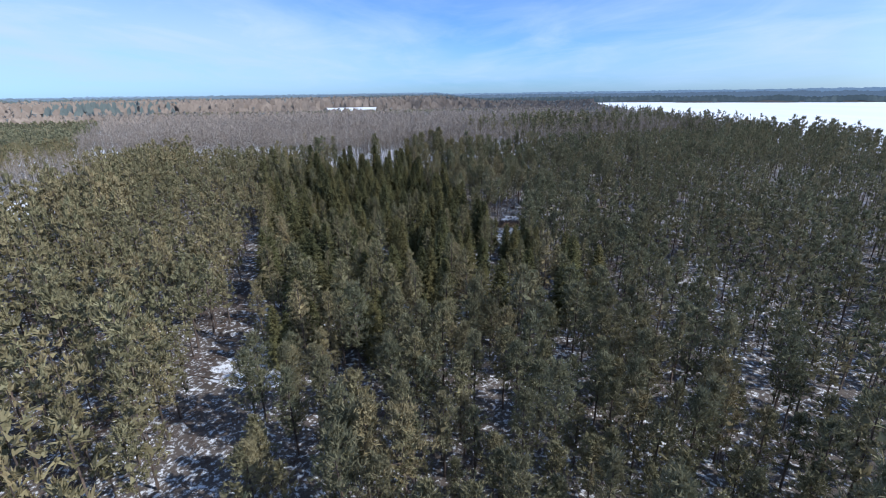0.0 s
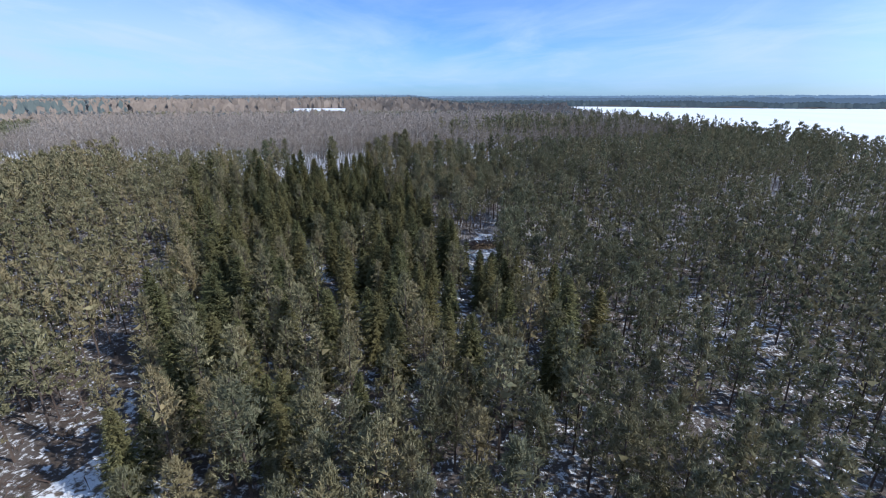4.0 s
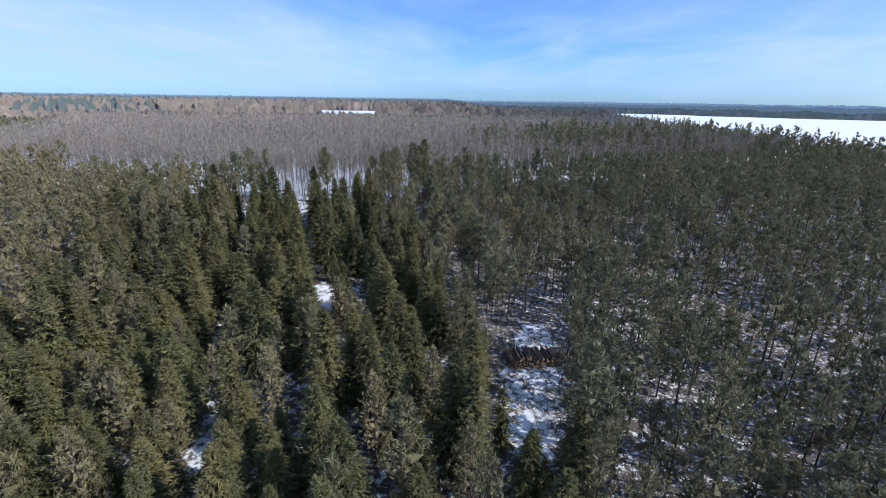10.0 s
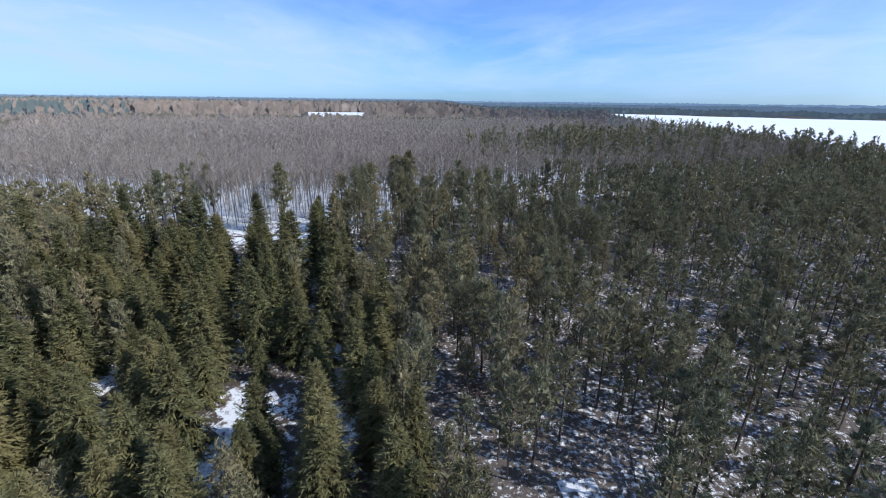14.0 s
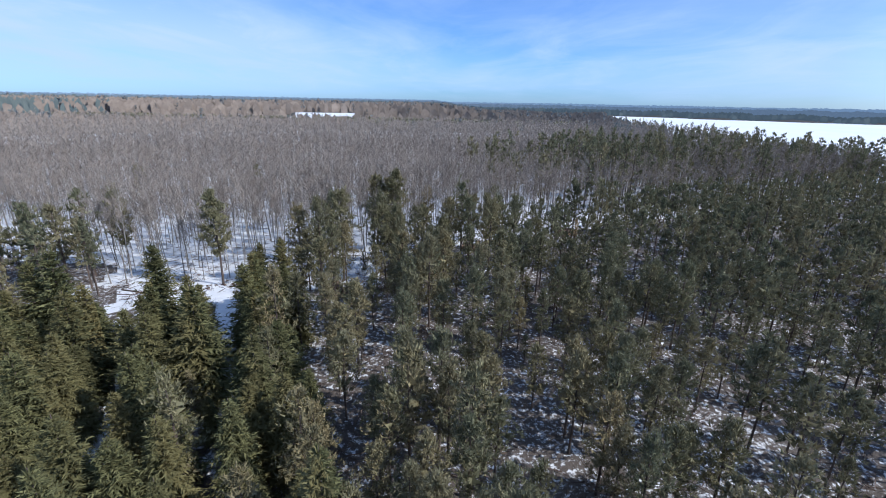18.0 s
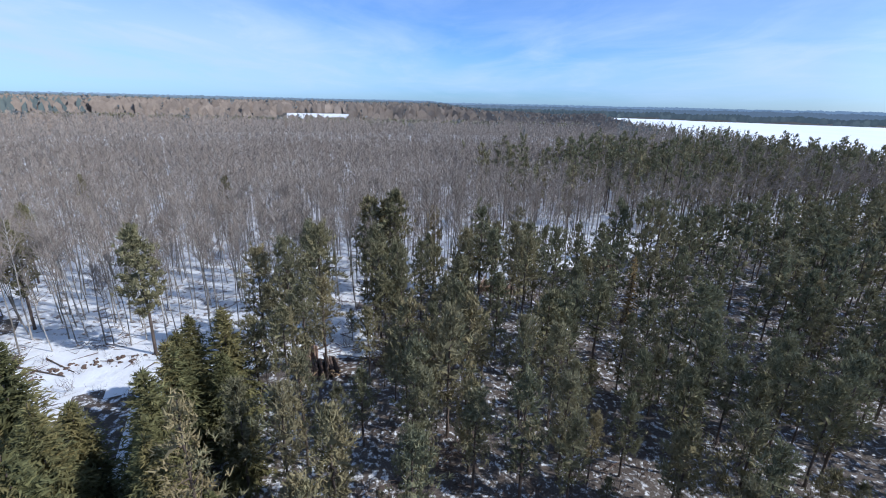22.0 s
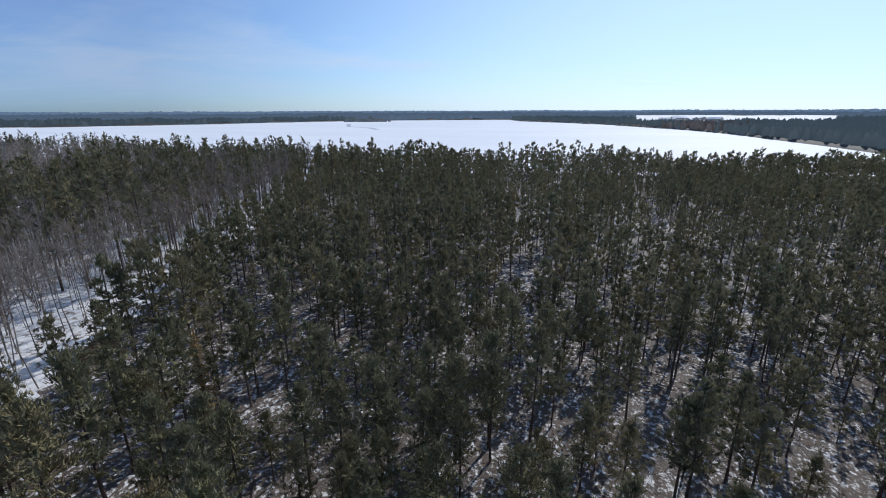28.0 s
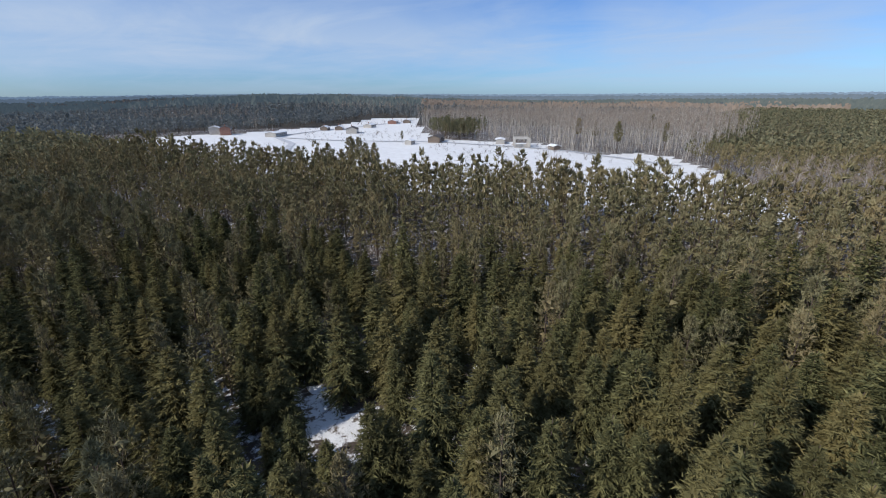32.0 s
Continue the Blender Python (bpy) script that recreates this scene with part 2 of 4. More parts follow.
ROOF_SNOW = plain("roof_snow", (0.72, 0.73, 0.75), (0.82, 0.82, 0.83), 0.5)
ROOF_DARK = plain("dark_roofing", (0.07, 0.065, 0.065), (0.15, 0.13, 0.12), 1.0)
DARK_GLASS = plain("window_glass", (0.03, 0.04, 0.05), (0.06, 0.07, 0.08), 1.0, 0.1)
FRAME_PAINT = plain("white_painted_frame", (0.60, 0.60, 0.58), (0.75, 0.75, 0.73), 2.0)
YELLOW = plain("yellow_machine_paint", (0.50, 0.34, 0.02), (0.62, 0.44, 0.05), 3.0, 0.45)
TRACK = plain("packed_snow_track", (0.42, 0.43, 0.46), (0.58, 0.58, 0.60), 0.3)
TAN_NEEDLES = needles("dead_tan_needles", (0.24, 0.17, 0.08), (0.42, 0.30, 0.15), (0.40, 0.28, 0.13), 0.2)

# ---- the lie of the land ----
ROW_TURN = radians(15)                                  # planting rows run this far west of north
ALONG = np.array((-math.sin(ROW_TURN), math.cos(ROW_TURN)))
ACROSS = np.array((math.cos(ROW_TURN), math.sin(ROW_TURN)))
HUB = np.array((3.5, 145.0))
LAKE_LEVEL = -2.5
FAR_SHORE = ((-122, 310), (-118, 410), (-109, 560), (-96, 900), (-82, 1330), (-80.5, 1560), (-63, 1480), (-46, 1250), (-33, 1220), (-26, 1300), (-22, 1280), (-20.5, 1240))


def uv(x, y):
    return x * ALONG[0] + y * ALONG[1], x * ACROSS[0] + y * ACROSS[1]


def xy(u, v):
    return u * ALONG[0] + v * ACROSS[0], u * ALONG[1] + v * ACROSS[1]


def smooth(a, lo, hi):
    t = np.clip((a - lo) / (hi - lo), 0, 1)
    return t * t * (3 - 2 * t)


def bearing(x, y):
    """Degrees west of north and metres from the hub."""
    dx, dy = x - HUB[0], y - HUB[1]
    return np.degrees(np.arctan2(-dx, dy)), np.hypot(dx, dy)


def near_shore(az):
    a = np.radians(-az)
    line = (247.0 - 40.9) / np.maximum(np.sin(a) * ACROSS[0] + np.cos(a) * ACROSS[1], 0.05)
    return np.maximum(line, np.interp(az, (-44, -40, -36, -30, -26, -24, -22, -20.5), (0, 285, 326, 395, 500, 600, 830, 1230)))


def far_shore(az):
    return np.interp(az, [a for a, d in FAR_SHORE], [d for a, d in FAR_SHORE])


def lake_depth(x, y):
    """Metres inside the lake's shore; negative on land."""
    az, d = bearing(x, y)
    inside = np.minimum(d - near_shore(az), far_shore(az) - d)
    edge = np.minimum(az + 122, -20.5 - az) * np.radians(1) * d
    return np.minimum(inside, edge)


def wobble(x, y):
    return np.sin(x * 0.083 + 1.3) * np.cos(y * 0.071) * 0.22 + np.sin(x * 0.21 + y * 0.17) * 0.10 + np.sin(x * 0.031 - y * 0.027) * 0.3


def ground_z(x, y):
    x, y = np.asarray(x, float), np.asarray(y, float)
    az, d = bearing(x, y)
    z = wobble(x, y) * np.where(d < 900, 1.0, 6.0)
    z = z + (3.0 * smooth(y, 85, 168) - 1.8) * np.exp(-(d / 230) ** 2)   # the land rises gently to the leafless wood
    z = z + 12.5 * smooth(y, 556, 600) * smooth(160 - x, 0, 160)
    z = z + 17 * np.exp(-((np.abs(az) - 152) / 20) ** 2) * (az > 0) * smooth(d, 420, 820)
    z = z + 0.0052 * np.maximum(d - 1300, 0)
    return z - 4.5 * smooth(lake_depth(x, y), -5, 6) - 20 * smooth(lake_depth(x, y), 10, 60)


def in_village(x, y):
    """The open snowfield with the houses, west of the plantation."""
    u, v = uv(x, y)
    az, d = bearing(x, y)
    west = np.interp(az, (94, 100, 104, 107, 110, 115, 119, 122, 128, 134, 136, 137, 142, 144, 148, 154, 158, 163, 170, 173, 177), (120, 174, 202, 226, 236, 226, 236, 270, 274, 290, 335, 520, 535, 498, 435, 398, 378, 385, 366, 345, 326))
    return (v < -71 + 0.02 * u) & (az > 94) & (az < 177) & (d < west)


def green_block(u, v):
    """The dense young pines north-west of the leafless wood."""
    return (v < -88 - 0.335 * np.maximum(u - 202, 0)) & (u < 545)


def in_field(x, y):
    return (np.abs(x + 106) < 36) & (y > 572) & (y < 640)


def in_far_snow(x, y):
    az, d = bearing(x, y)
    return ((az > -113) & (az < -95) & (d > np.where(az > -104, 965, 1120)) & (d < 2300)) | ((az > -143) & (az < -137) & (d > 1400) & (d < 1750)) | ((az > 108) & (az < 114) & (d > 1900) & (d < 2100))


def obj(name, verts, faces, mats, index=None, kind="", label="", category="", smooth_faces=False):
    """One mesh object out of arrays; faces are triangles or quads."""
    me = bpy.data.meshes.new(name)
    verts, faces = np.asarray(verts, np.float32), np.asarray(faces, np.int32)
    k = faces.shape[1]
    me.vertices.add(len(verts))
    me.vertices.foreach_set("co", verts.ravel())
    me.loops.add(faces.size)
    me.loops.foreach_set("vertex_index", faces.ravel())
    me.polygons.add(len(faces))
    me.polygons.foreach_set("loop_start", np.arange(0, faces.size, k, dtype=np.int32))
    for m in mats:
        me.materials.append(m)
    if index is not None:
        me.polygons.foreach_set("material_index", np.asarray(index, np.int32))
    me.polygons.foreach_set("use_smooth", np.full(len(faces), smooth_faces))
    me.update(calc_edges=True)
    return tagged(new(name, me), label, category, "", kind)


# ground: one sheet of rings, fine near the hub and coarse at the horizon
rings = np.concatenate((np.arange(0.5, 150, 1.5), np.arange(150.5, 330, 4.0), 330 * (4900 / 330) ** np.linspace(0, 1, 60)))
SPOKES = 300
ang = np.linspace(0, 2 * math.pi, SPOKES, endpoint=False)
gx = HUB[0] + np.outer(rings, np.cos(ang)).ravel()
gy = HUB[1] - 40 * np.exp(-np.repeat(rings, SPOKES) / 400) + np.outer(rings, np.sin(ang)).ravel()
i, j = np.meshgrid(np.arange(len(rings) - 1), np.arange(SPOKES), indexing="ij")
a, b = i * SPOKES + j, i * SPOKES + (j + 1) % SPOKES
faces = np.stack((a, a + SPOKES, b + SPOKES, b), -1).reshape(-1, 4)
cx, cy = gx[faces].mean(1), gy[faces].mean(1)
cu, cv = uv(cx, cy)
caz, cd = bearing(cx, cy)
aspen_side = (cu > np.where(cv > 5, 170 + np.clip(cv - 28, 0, 80) * 0.19 + np.maximum(cv - 108, 0) * 0.12, 182 - 0.45 * np.minimum(cv, 5))) & (cv < 245)
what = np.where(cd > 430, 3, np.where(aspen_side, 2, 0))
what = np.where((cu > 46) & (cu < 160) & (cv > -15) & (cv < 33), 4, what)
open_spot = (cu > 145) & (cu < 172) & (np.abs(cv - 25.6 + 0.1 * (cu - 150)) < 2.6)
open_spot |= (cu > 161) & (cu < 172) & (cv > 9) & (cv < 44)
open_spot |= ((cu - 90) / 11) ** 2 + ((cv - 41.5 - 0.45 * (cu - 90)) / 3.4) ** 2 < 1
open_spot |= ((cu - 49) / 5) ** 2 + ((cv + 9) / 4.5) ** 2 < 1
open_spot |= (np.abs((cu - 111.5) * -0.61 + (cv - 20.7) * 0.79) < 1.2) & (np.abs(cu - 111.5) < 5)
# Ride snow is patchy; dark floor between stands in for branch shadows.
for ride in (8.6, 20.3, 29.4):
    open_spot |= (cu > 84) & (cu < 172) & (np.abs(cv + 0.085 * (cu - 112) - ride) < 1.4) & (np.sin(cu * 0.55 + ride) + np.sin(cu * 0.23) > np.where(cu > 138, -0.9, 0.1))
what = np.where(open_spot, np.where(cu > 150, 1, 5), what)
what = np.where(in_village(cx, cy) | in_field(cx, cy) | in_far_snow(cx, cy), 1, what)
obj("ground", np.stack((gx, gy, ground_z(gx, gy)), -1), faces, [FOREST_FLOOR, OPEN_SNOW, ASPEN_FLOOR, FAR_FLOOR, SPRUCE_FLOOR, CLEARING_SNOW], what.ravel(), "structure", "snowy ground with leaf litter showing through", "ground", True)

shore_az = np.arange(-122, -20.4, 0.5)
ring = np.concatenate((np.stack((shore_az, near_shore(shore_az) - 12), -1), np.stack((shore_az, np.maximum(far_shore(shore_az), near_shore(shore_az)) + 14), -1)))
ra = np.radians(-ring[:, 0])
lx, ly = HUB[0] + np.sin(ra) * ring[:, 1], HUB[1] + np.cos(ra) * ring[:, 1]
k = len(shore_az)
q = np.arange(k - 1)
obj("lake", np.stack((lx, ly, np.full(2 * k, LAKE_LEVEL)), -1), np.stack((q + 1, q, q + k, q + k + 1), -1), [LAKE_SNOW], None, "structure", "frozen lake under smooth white snow", "lake")


# ---- trees as arrays: vertices, triangles and a material slot for each triangle ----
rng = np.random.default_rng(7)


def tube(points, radii, sides):
    points, radii = np.asarray(points, float), np.asarray(radii, float)
    t = np.arange(sides) * 2 * math.pi / sides
    d = points[-1] - points[0]
    d = d / (np.linalg.norm(d) + 1e-9)
    e1 = np.cross(d, (0, 0, 1) if abs(d[2]) < 0.9 else (1, 0, 0))
    e1 /= np.linalg.norm(e1)
    e2 = np.cross(d, e1)
    v = (points[:, None] + radii[:, None, None] * (np.cos(t)[None, :, None] * e1 + np.sin(t)[None, :, None] * e2)).reshape(-1, 3)
    f = []
    for s in range(len(points) - 1):
        for j in range(sides):
            a, b = s * sides + j, s * sides + (j + 1) % sides
            f += [(a, b, a + sides), (b, b + sides, a + sides)]
    return v, np.array(f)


def blades(base, way, length, width, spin):
    """Slim triangles from base along way."""
    way = way / (np.linalg.norm(way, axis=1, keepdims=True) + 1e-9)
    other = np.cross(way, spin)
    other /= np.linalg.norm(other, axis=1, keepdims=True) + 1e-9
    n = len(base)
    v = np.stack((base - other * width[:, None], base + other * width[:, None], base + way * length[:, None]), 1).reshape(-1, 3)
    return v, np.arange(3 * n).reshape(n, 3)


class Shape:
    def __init__(self):
        self.v, self.f, self.m, self.n = [], [], [], 0

    def add(self, part, slot):
        v, f = part
        self.v.append(v)
        self.f.append(f + self.n)
        self.m.append(np.full(len(f), slot))
        self.n += len(v)
        return self

    def done(self):
        return np.concatenate(self.v), np.concatenate(self.f), np.concatenate(self.m)


def crooked(h, lean, steps):
    z = np.linspace(0, 1, steps)
    bend = np.cumsum(rng.normal(0, lean, (steps, 2)), 0) * h
    bend -= bend[0]
    return np.column_stack((bend[:, 0], bend[:, 1], z * h))


def pine_shape(h, base, r, limbs, tufts, size, sides, stick=True, steps=6, level=0, fat=1.0):
    """A plantation pine: bare lower trunk with dead stubs, an open crown of upturned limbs that end in needle tufts."""
    s = Shape()
    spine = crooked(h, 0.004 if steps > 3 else 0.008, steps)
    s.add(tube(spine, np.linspace(0.0125, 0.003, steps) * h, sides), 0)
    f = (np.arange(limbs) + rng.random(limbs)) / limbs
    z0 = (base + (0.97 - base) * f) * h
    turn = np.arange(limbs) * 2.4 + rng.normal(0, 0.5, limbs)
    reach = r * (0.35 + 0.75 * np.minimum(f / 0.28, 1)) * np.power(np.clip(1.03 - f, 0, 1), 0.62) * rng.uniform(0.7, 1.15, limbs)
    lift = np.radians((8 + 48 * f) * (1 - level) + rng.normal(0, 9, limbs))
    out = np.column_stack((np.cos(turn) * np.cos(lift), np.sin(turn) * np.cos(lift), np.sin(lift)))
    root = np.column_stack((np.interp(z0, spine[:, 2], spine[:, 0]), np.interp(z0, spine[:, 2], spine[:, 1]), z0))
    if stick:
        s.add(blades(root, out, reach, np.full(limbs, 0.028), np.tile((0.0, 0.0, 1.0), (limbs, 1)) + rng.normal(0, 0.3, (limbs, 3))), 0)
        dead = 9
        dz = rng.uniform(0.16, base + 0.05, dead) * h
        da = rng.random(dead) * 6.28
        s.add(blades(np.column_stack((0 * dz, 0 * dz, dz)), np.column_stack((np.cos(da), np.sin(da), rng.uniform(-0.2, 0.25, dead))), rng.uniform(0.5, 1.5, dead), np.full(dead, 0.022), rng.normal(0, 1, (dead, 3))), 0)
    n = limbs * tufts
    bunch = max(1, tufts // 9)
    along = rng.uniform(0.26 + 0.2 * level, 1.0, (limbs, bunch)) ** 0.8
    heart = root[:, None] + out[:, None] * (reach[:, None] * along)[..., None] + rng.normal(0, 0.16 * r / 1.8, (limbs, bunch, 3))
    axis = out[:, None] * 0.55 + np.array((0, 0, 0.55)) + rng.normal(0, 0.3, (limbs, bunch, 3))
    which = np.arange(tufts) % bunch
    at = heart[:, which].reshape(-1, 3) + rng.normal(0, 0.03 + 0.12 * size, (n, 3))
    way = axis[:, which].reshape(-1, 3) + rng.normal(0, 0.5, (n, 3))
    s.add(blades(at, way, size * rng.uniform(0.7, 1.4, n), size * rng.uniform(0.08, 0.17, n) * fat, rng.normal(0, 1, (n, 3))), 1)
    inner = max(6, limbs // 3)
    pith = np.interp(rng.uniform(base, 0.82, inner) * h, spine[:, 2], spine[:, 2])
    way = np.column_stack((rng.normal(0, 1, inner), rng.normal(0, 1, inner), rng.uniform(-0.1, 0.9, inner)))
    s.add(blades(np.column_stack((rng.normal(0, 0.2, (inner, 2)), pith)), way, np.full(inner, r * 0.36), np.full(inner, r * 0.13), rng.normal(0, 1, (inner, 3))), 1)
    crest = max(6, tufts)
    top = np.tile(spine[-1] - (0, 0, 0.12 * h * 0.3), (crest, 1)) + rng.normal(0, 0.12, (crest, 3))
    s.add(blades(top, np.array((0, 0, 1.0)) + rng.normal(0, 0.35, (crest, 3)), size * rng.uniform(0.6, 1.1, crest), np.full(crest, size * 0.10 * fat), rng.normal(0, 1, (crest, 3))), 1)
    return s.done()


def spruce_shape(h, r, levels, ring_limbs, sprays, sides, broad=1.0):
    """A spruce: a cone of drooping limbs from near the ground, each a spray of side shoots."""
    s = Shape()
    spine = crooked(h, 0.002, 5)
    s.add(tube(spine, np.linspace(0.016, 0.002, 5) * h, sides), 0)
    n = levels * ring_limbs
    f = (np.repeat(np.arange(levels), ring_limbs) + rng.uniform(-0.4, 0.6, n)) / levels
    f = np.clip(f, 0, 0.985)
    z0 = (0.07 + 0.9 * f) * h
    turn = np.tile(np.arange(ring_limbs) * 6.283 / ring_limbs, levels) + np.repeat(rng.random(levels) * 6.28, ring_limbs) + rng.normal(0, 0.25, n)
    reach = (r * np.power(1 - f, 0.80) + 0.14) * rng.uniform(0.72, 1.18, n)
    drop = np.radians(-22 + 55 * f + rng.normal(0, 8, n))
    out = np.column_stack((np.cos(turn) * np.cos(drop), np.sin(turn) * np.cos(drop), np.sin(drop)))
    root = np.column_stack((np.interp(z0, spine[:, 2], spine[:, 0]), np.interp(z0, spine[:, 2], spine[:, 1]), z0))
    up = np.tile((0.0, 0.0, 1.0), (n, 1)) + rng.normal(0, 0.25, (n, 3))
    s.add(blades(root + out * (reach * 0.15)[:, None], out, reach * 0.85, 0.035 * broad + reach * 0.028, up), 1)
    s.add(blades(root, out + np.array((0, 0, -0.3)), reach * 0.55, reach * 0.13, rng.normal(0, 1, (n, 3))), 1)
    m = n * sprays
    along = np.tile(np.linspace(0.3, 0.95, sprays), n) + rng.normal(0, 0.05, m)
    o, rr = np.repeat(out, sprays, 0), np.repeat(reach, sprays)
    side = np.cross(o, (0, 0, 1.0))
    flip = np.tile(np.where(np.arange(sprays) % 2, 1.0, -1.0), n)
    way = o * 0.75 + side * (flip * rng.uniform(0.4, 1.0, m))[:, None] + np.column_stack((np.zeros(m), np.zeros(m), rng.uniform(-0.65, 0.35, m)))
    at = np.repeat(root, sprays, 0) + o * (rr * along)[:, None] + rng.normal(0, 0.05, (m, 3))
    length = (0.20 + 0.22 * rr * (1.15 - along)) * rng.uniform(0.8, 1.3, m) * (0.6 + 0.4 * broad)
    s.add(blades(at, way, length, length * 0.155 * broad, np.repeat(up, sprays, 0) + rng.normal(0, 0.5, (m, 3))), 1)
    tip = np.tile(spine[-1] - (0, 0, 0.05 * h), (6, 1))
    s.add(blades(tip, np.array((0, 0, 1.0)) + rng.normal(0, 0.22, (6, 3)), np.full(6, 0.065 * h), np.full(6, 0.07), rng.normal(0, 1, (6, 3))), 1)
    return s.done()


def aspen_shape(h, base, r, limbs, twigs, sides, rings_up, thick=1.0):
    """A leafless aspen: slim pale trunk, steep limbs and a haze of twigs."""
    s = Shape()
    spine = crooked(h, 0.006 if rings_up > 3 else 0.0, rings_up)
    spine[:, :2] += np.outer(spine[:, 2], rng.normal(0, 0.038, 2))
    s.add(tube(spine, (np.linspace(1, 0.12, rings_up) ** 0.9) * 0.0060 * h * (0.9 + 0.1 * thick), sides), 0)
    f = (np.arange(limbs) + rng.random(limbs)) / limbs
    z0 = (base + (0.95 - base) * f) * h
    turn = np.arange(limbs) * 2.4 + rng.normal(0, 0.6, limbs)
    reach = r * np.power(np.clip(1.1 - f, 0, 1), 0.6) * rng.uniform(0.6, 1.2, limbs)
    lift = np.radians(40 + 20 * f + rng.normal(0, 12, limbs))
    out = np.column_stack((np.cos(turn) * np.cos(lift), np.sin(turn) * np.cos(lift), np.sin(lift)))
    root = np.column_stack((np.interp(z0, spine[:, 2], spine[:, 0]), np.interp(z0, spine[:, 2], spine[:, 1]), z0))
    s.add(blades(root, out, reach, np.full(limbs, 0.03 * thick), rng.normal(0, 1, (limbs, 3))), 0)
    if sides > 4:
        s.add(blades(root, out, reach, np.full(limbs, 0.03 * thick), rng.normal(0, 1, (limbs, 3))), 0)
    n = limbs * twigs
    along = rng.uniform(0.2, 1.0, n)
    at = np.repeat(root, twigs, 0) + np.repeat(out, twigs, 0) * (np.repeat(reach, twigs) * along)[:, None]
    way = np.repeat(out, twigs, 0) * 0.6 + np.array((0, 0, 0.35)) + rng.normal(0, 0.55, (n, 3))
    s.add(blades(at, way, r * rng.uniform(0.25, 0.7, n), np.full(n, 0.014 * thick), rng.normal(0, 1, (n, 3))), 1)
    return s.done()


def clump_shape(h, base, r, count, size, taper):
    """A far conifer: a few large ragged tufts round a thin trunk."""
    s = Shape()
    s.add(tube(((0, 0, 0), (0, 0, h * 0.9)), (0.012 * h, 0.004 * h), 3), 0)
    f = (np.arange(count) + rng.random(count)) / count
    a = np.arange(count) * 2.4
    rad = r * np.power(1.02 - f, taper) * rng.uniform(0.2, 0.8, count)
    at = np.column_stack((np.cos(a) * rad, np.sin(a) * rad, (base + (0.9 - base) * f) * h))
    way = np.column_stack((np.cos(a), np.sin(a), np.full(count, 0.9))) + rng.normal(0, 0.5, (count, 3))
    s.add(blades(at, way, np.full(count, size), np.full(count, size * 0.42), rng.normal(0, 1, (count, 3))), 1)
    return s.done()


def joined(name, shapes, x, y, scale, mats, label, category, sink=0.05):
    """Many trees in one mesh, each a turned and scaled copy of one of the shapes."""
    n = len(x)
    if not n:
        return
    z = ground_z(x, y) - sink
    pick, spin = rng.integers(0, len(shapes), n), rng.random(n) * 6.283
    vs, fs, ms, total = [], [], [], 0
    for k, (v, f, m) in enumerate(shapes):
        w = np.nonzero(pick == k)[0]
        if not len(w):
            continue
        c, s = np.cos(spin[w])[:, None], np.sin(spin[w])[:, None]
        sc = scale[w][:, None]
        px = (v[None, :, 0] * c - v[None, :, 1] * s) * sc + x[w][:, None]
        py = (v[None, :, 0] * s + v[None, :, 1] * c) * sc + y[w][:, None]
        pz = v[None, :, 2] * sc + z[w][:, None]
        vs.append(np.stack((px, py, pz), -1).reshape(-1, 3))
        fs.append((f[None] + (np.arange(len(w)) * len(v))[:, None, None]).reshape(-1, 3) + total)
        ms.append(np.tile(m, len(w)))
        total += len(w) * len(v)
    return obj(name, np.concatenate(vs), np.concatenate(fs), mats, np.concatenate(ms), "stuff", label, category)


def standing(name, shape, mats, part_names, label, category, group):
    """One tree as a thing with trunk and crown, waiting to be copied."""
    v, f, m = shape
    top = new(name)
    top.empty_display_size = 0.2
    tagged(top, label, category, group)
    for slot, part_name in enumerate(part_names):
        keep = f[m == slot]
        used, index = np.unique(keep, return_inverse=True)
        ob = obj(part_name, v[used], index.reshape(-1, 3), [mats[slot]])
        ob.parent = top
    return top


def set_out(models, x, y, scale):
    """Copies of the models at these places; each model itself takes the first places."""
    z = ground_z(x, y) - 0.05
    for k in range(len(x)):
        m = pose(x[k], y[k], z[k], 0, 0, rng.random() * 360)
        if k < len(models):
            models[k].matrix_basis = m
            models[k].scale = (scale[k],) * 3
        else:
            src = models[k % len(models)]
            made = copy_thing(src, m)
            made.scale = (scale[k],) * 3


def off_line(x, y):
    """Distance from the line of flight in the plan, from the south end to the turning place."""
    ax, ay, bx, by = 2.0, 20.0, 4.0, 165.0
    t = np.clip(((x - ax) * (bx - ax) + (y - ay) * (by - ay)) / ((bx - ax) ** 2 + (by - ay) ** 2), 0, 1)
    return np.hypot(x - ax - t * (bx - ax), y - ay - t * (by - ay))


def seen_from(x, y):
    """How near a place comes into sight: ahead along the northward line, or all round its north end."""
    side = np.abs(x - 3)
    ahead = np.maximum(np.maximum(np.where(y < 46, 13, 30), 1.03 * side), y - 150)
    passing = np.where(y - ahead > -4, np.hypot(side, ahead), 9999)
    return np.minimum(passing, np.maximum(np.hypot(x - 4, y - 150), 28))

# ---- the plantation: rows of pines, a block of spruces, open rides between them ----
def rows_of(v_list, u_lo, u_hi, gap, keep, wander=0.35):
    us, vs = [], []
    for v in v_list:
        u = np.arange(u_lo, u_hi, gap) + rng.random() * gap
        u = u[rng.random(len(u)) < keep]
        us.append(u + rng.normal(0, wander, len(u)))
        vs.append(np.full(len(u), v) + rng.normal(0, wander, len(u)))
    return np.concatenate(us), np.concatenate(vs)


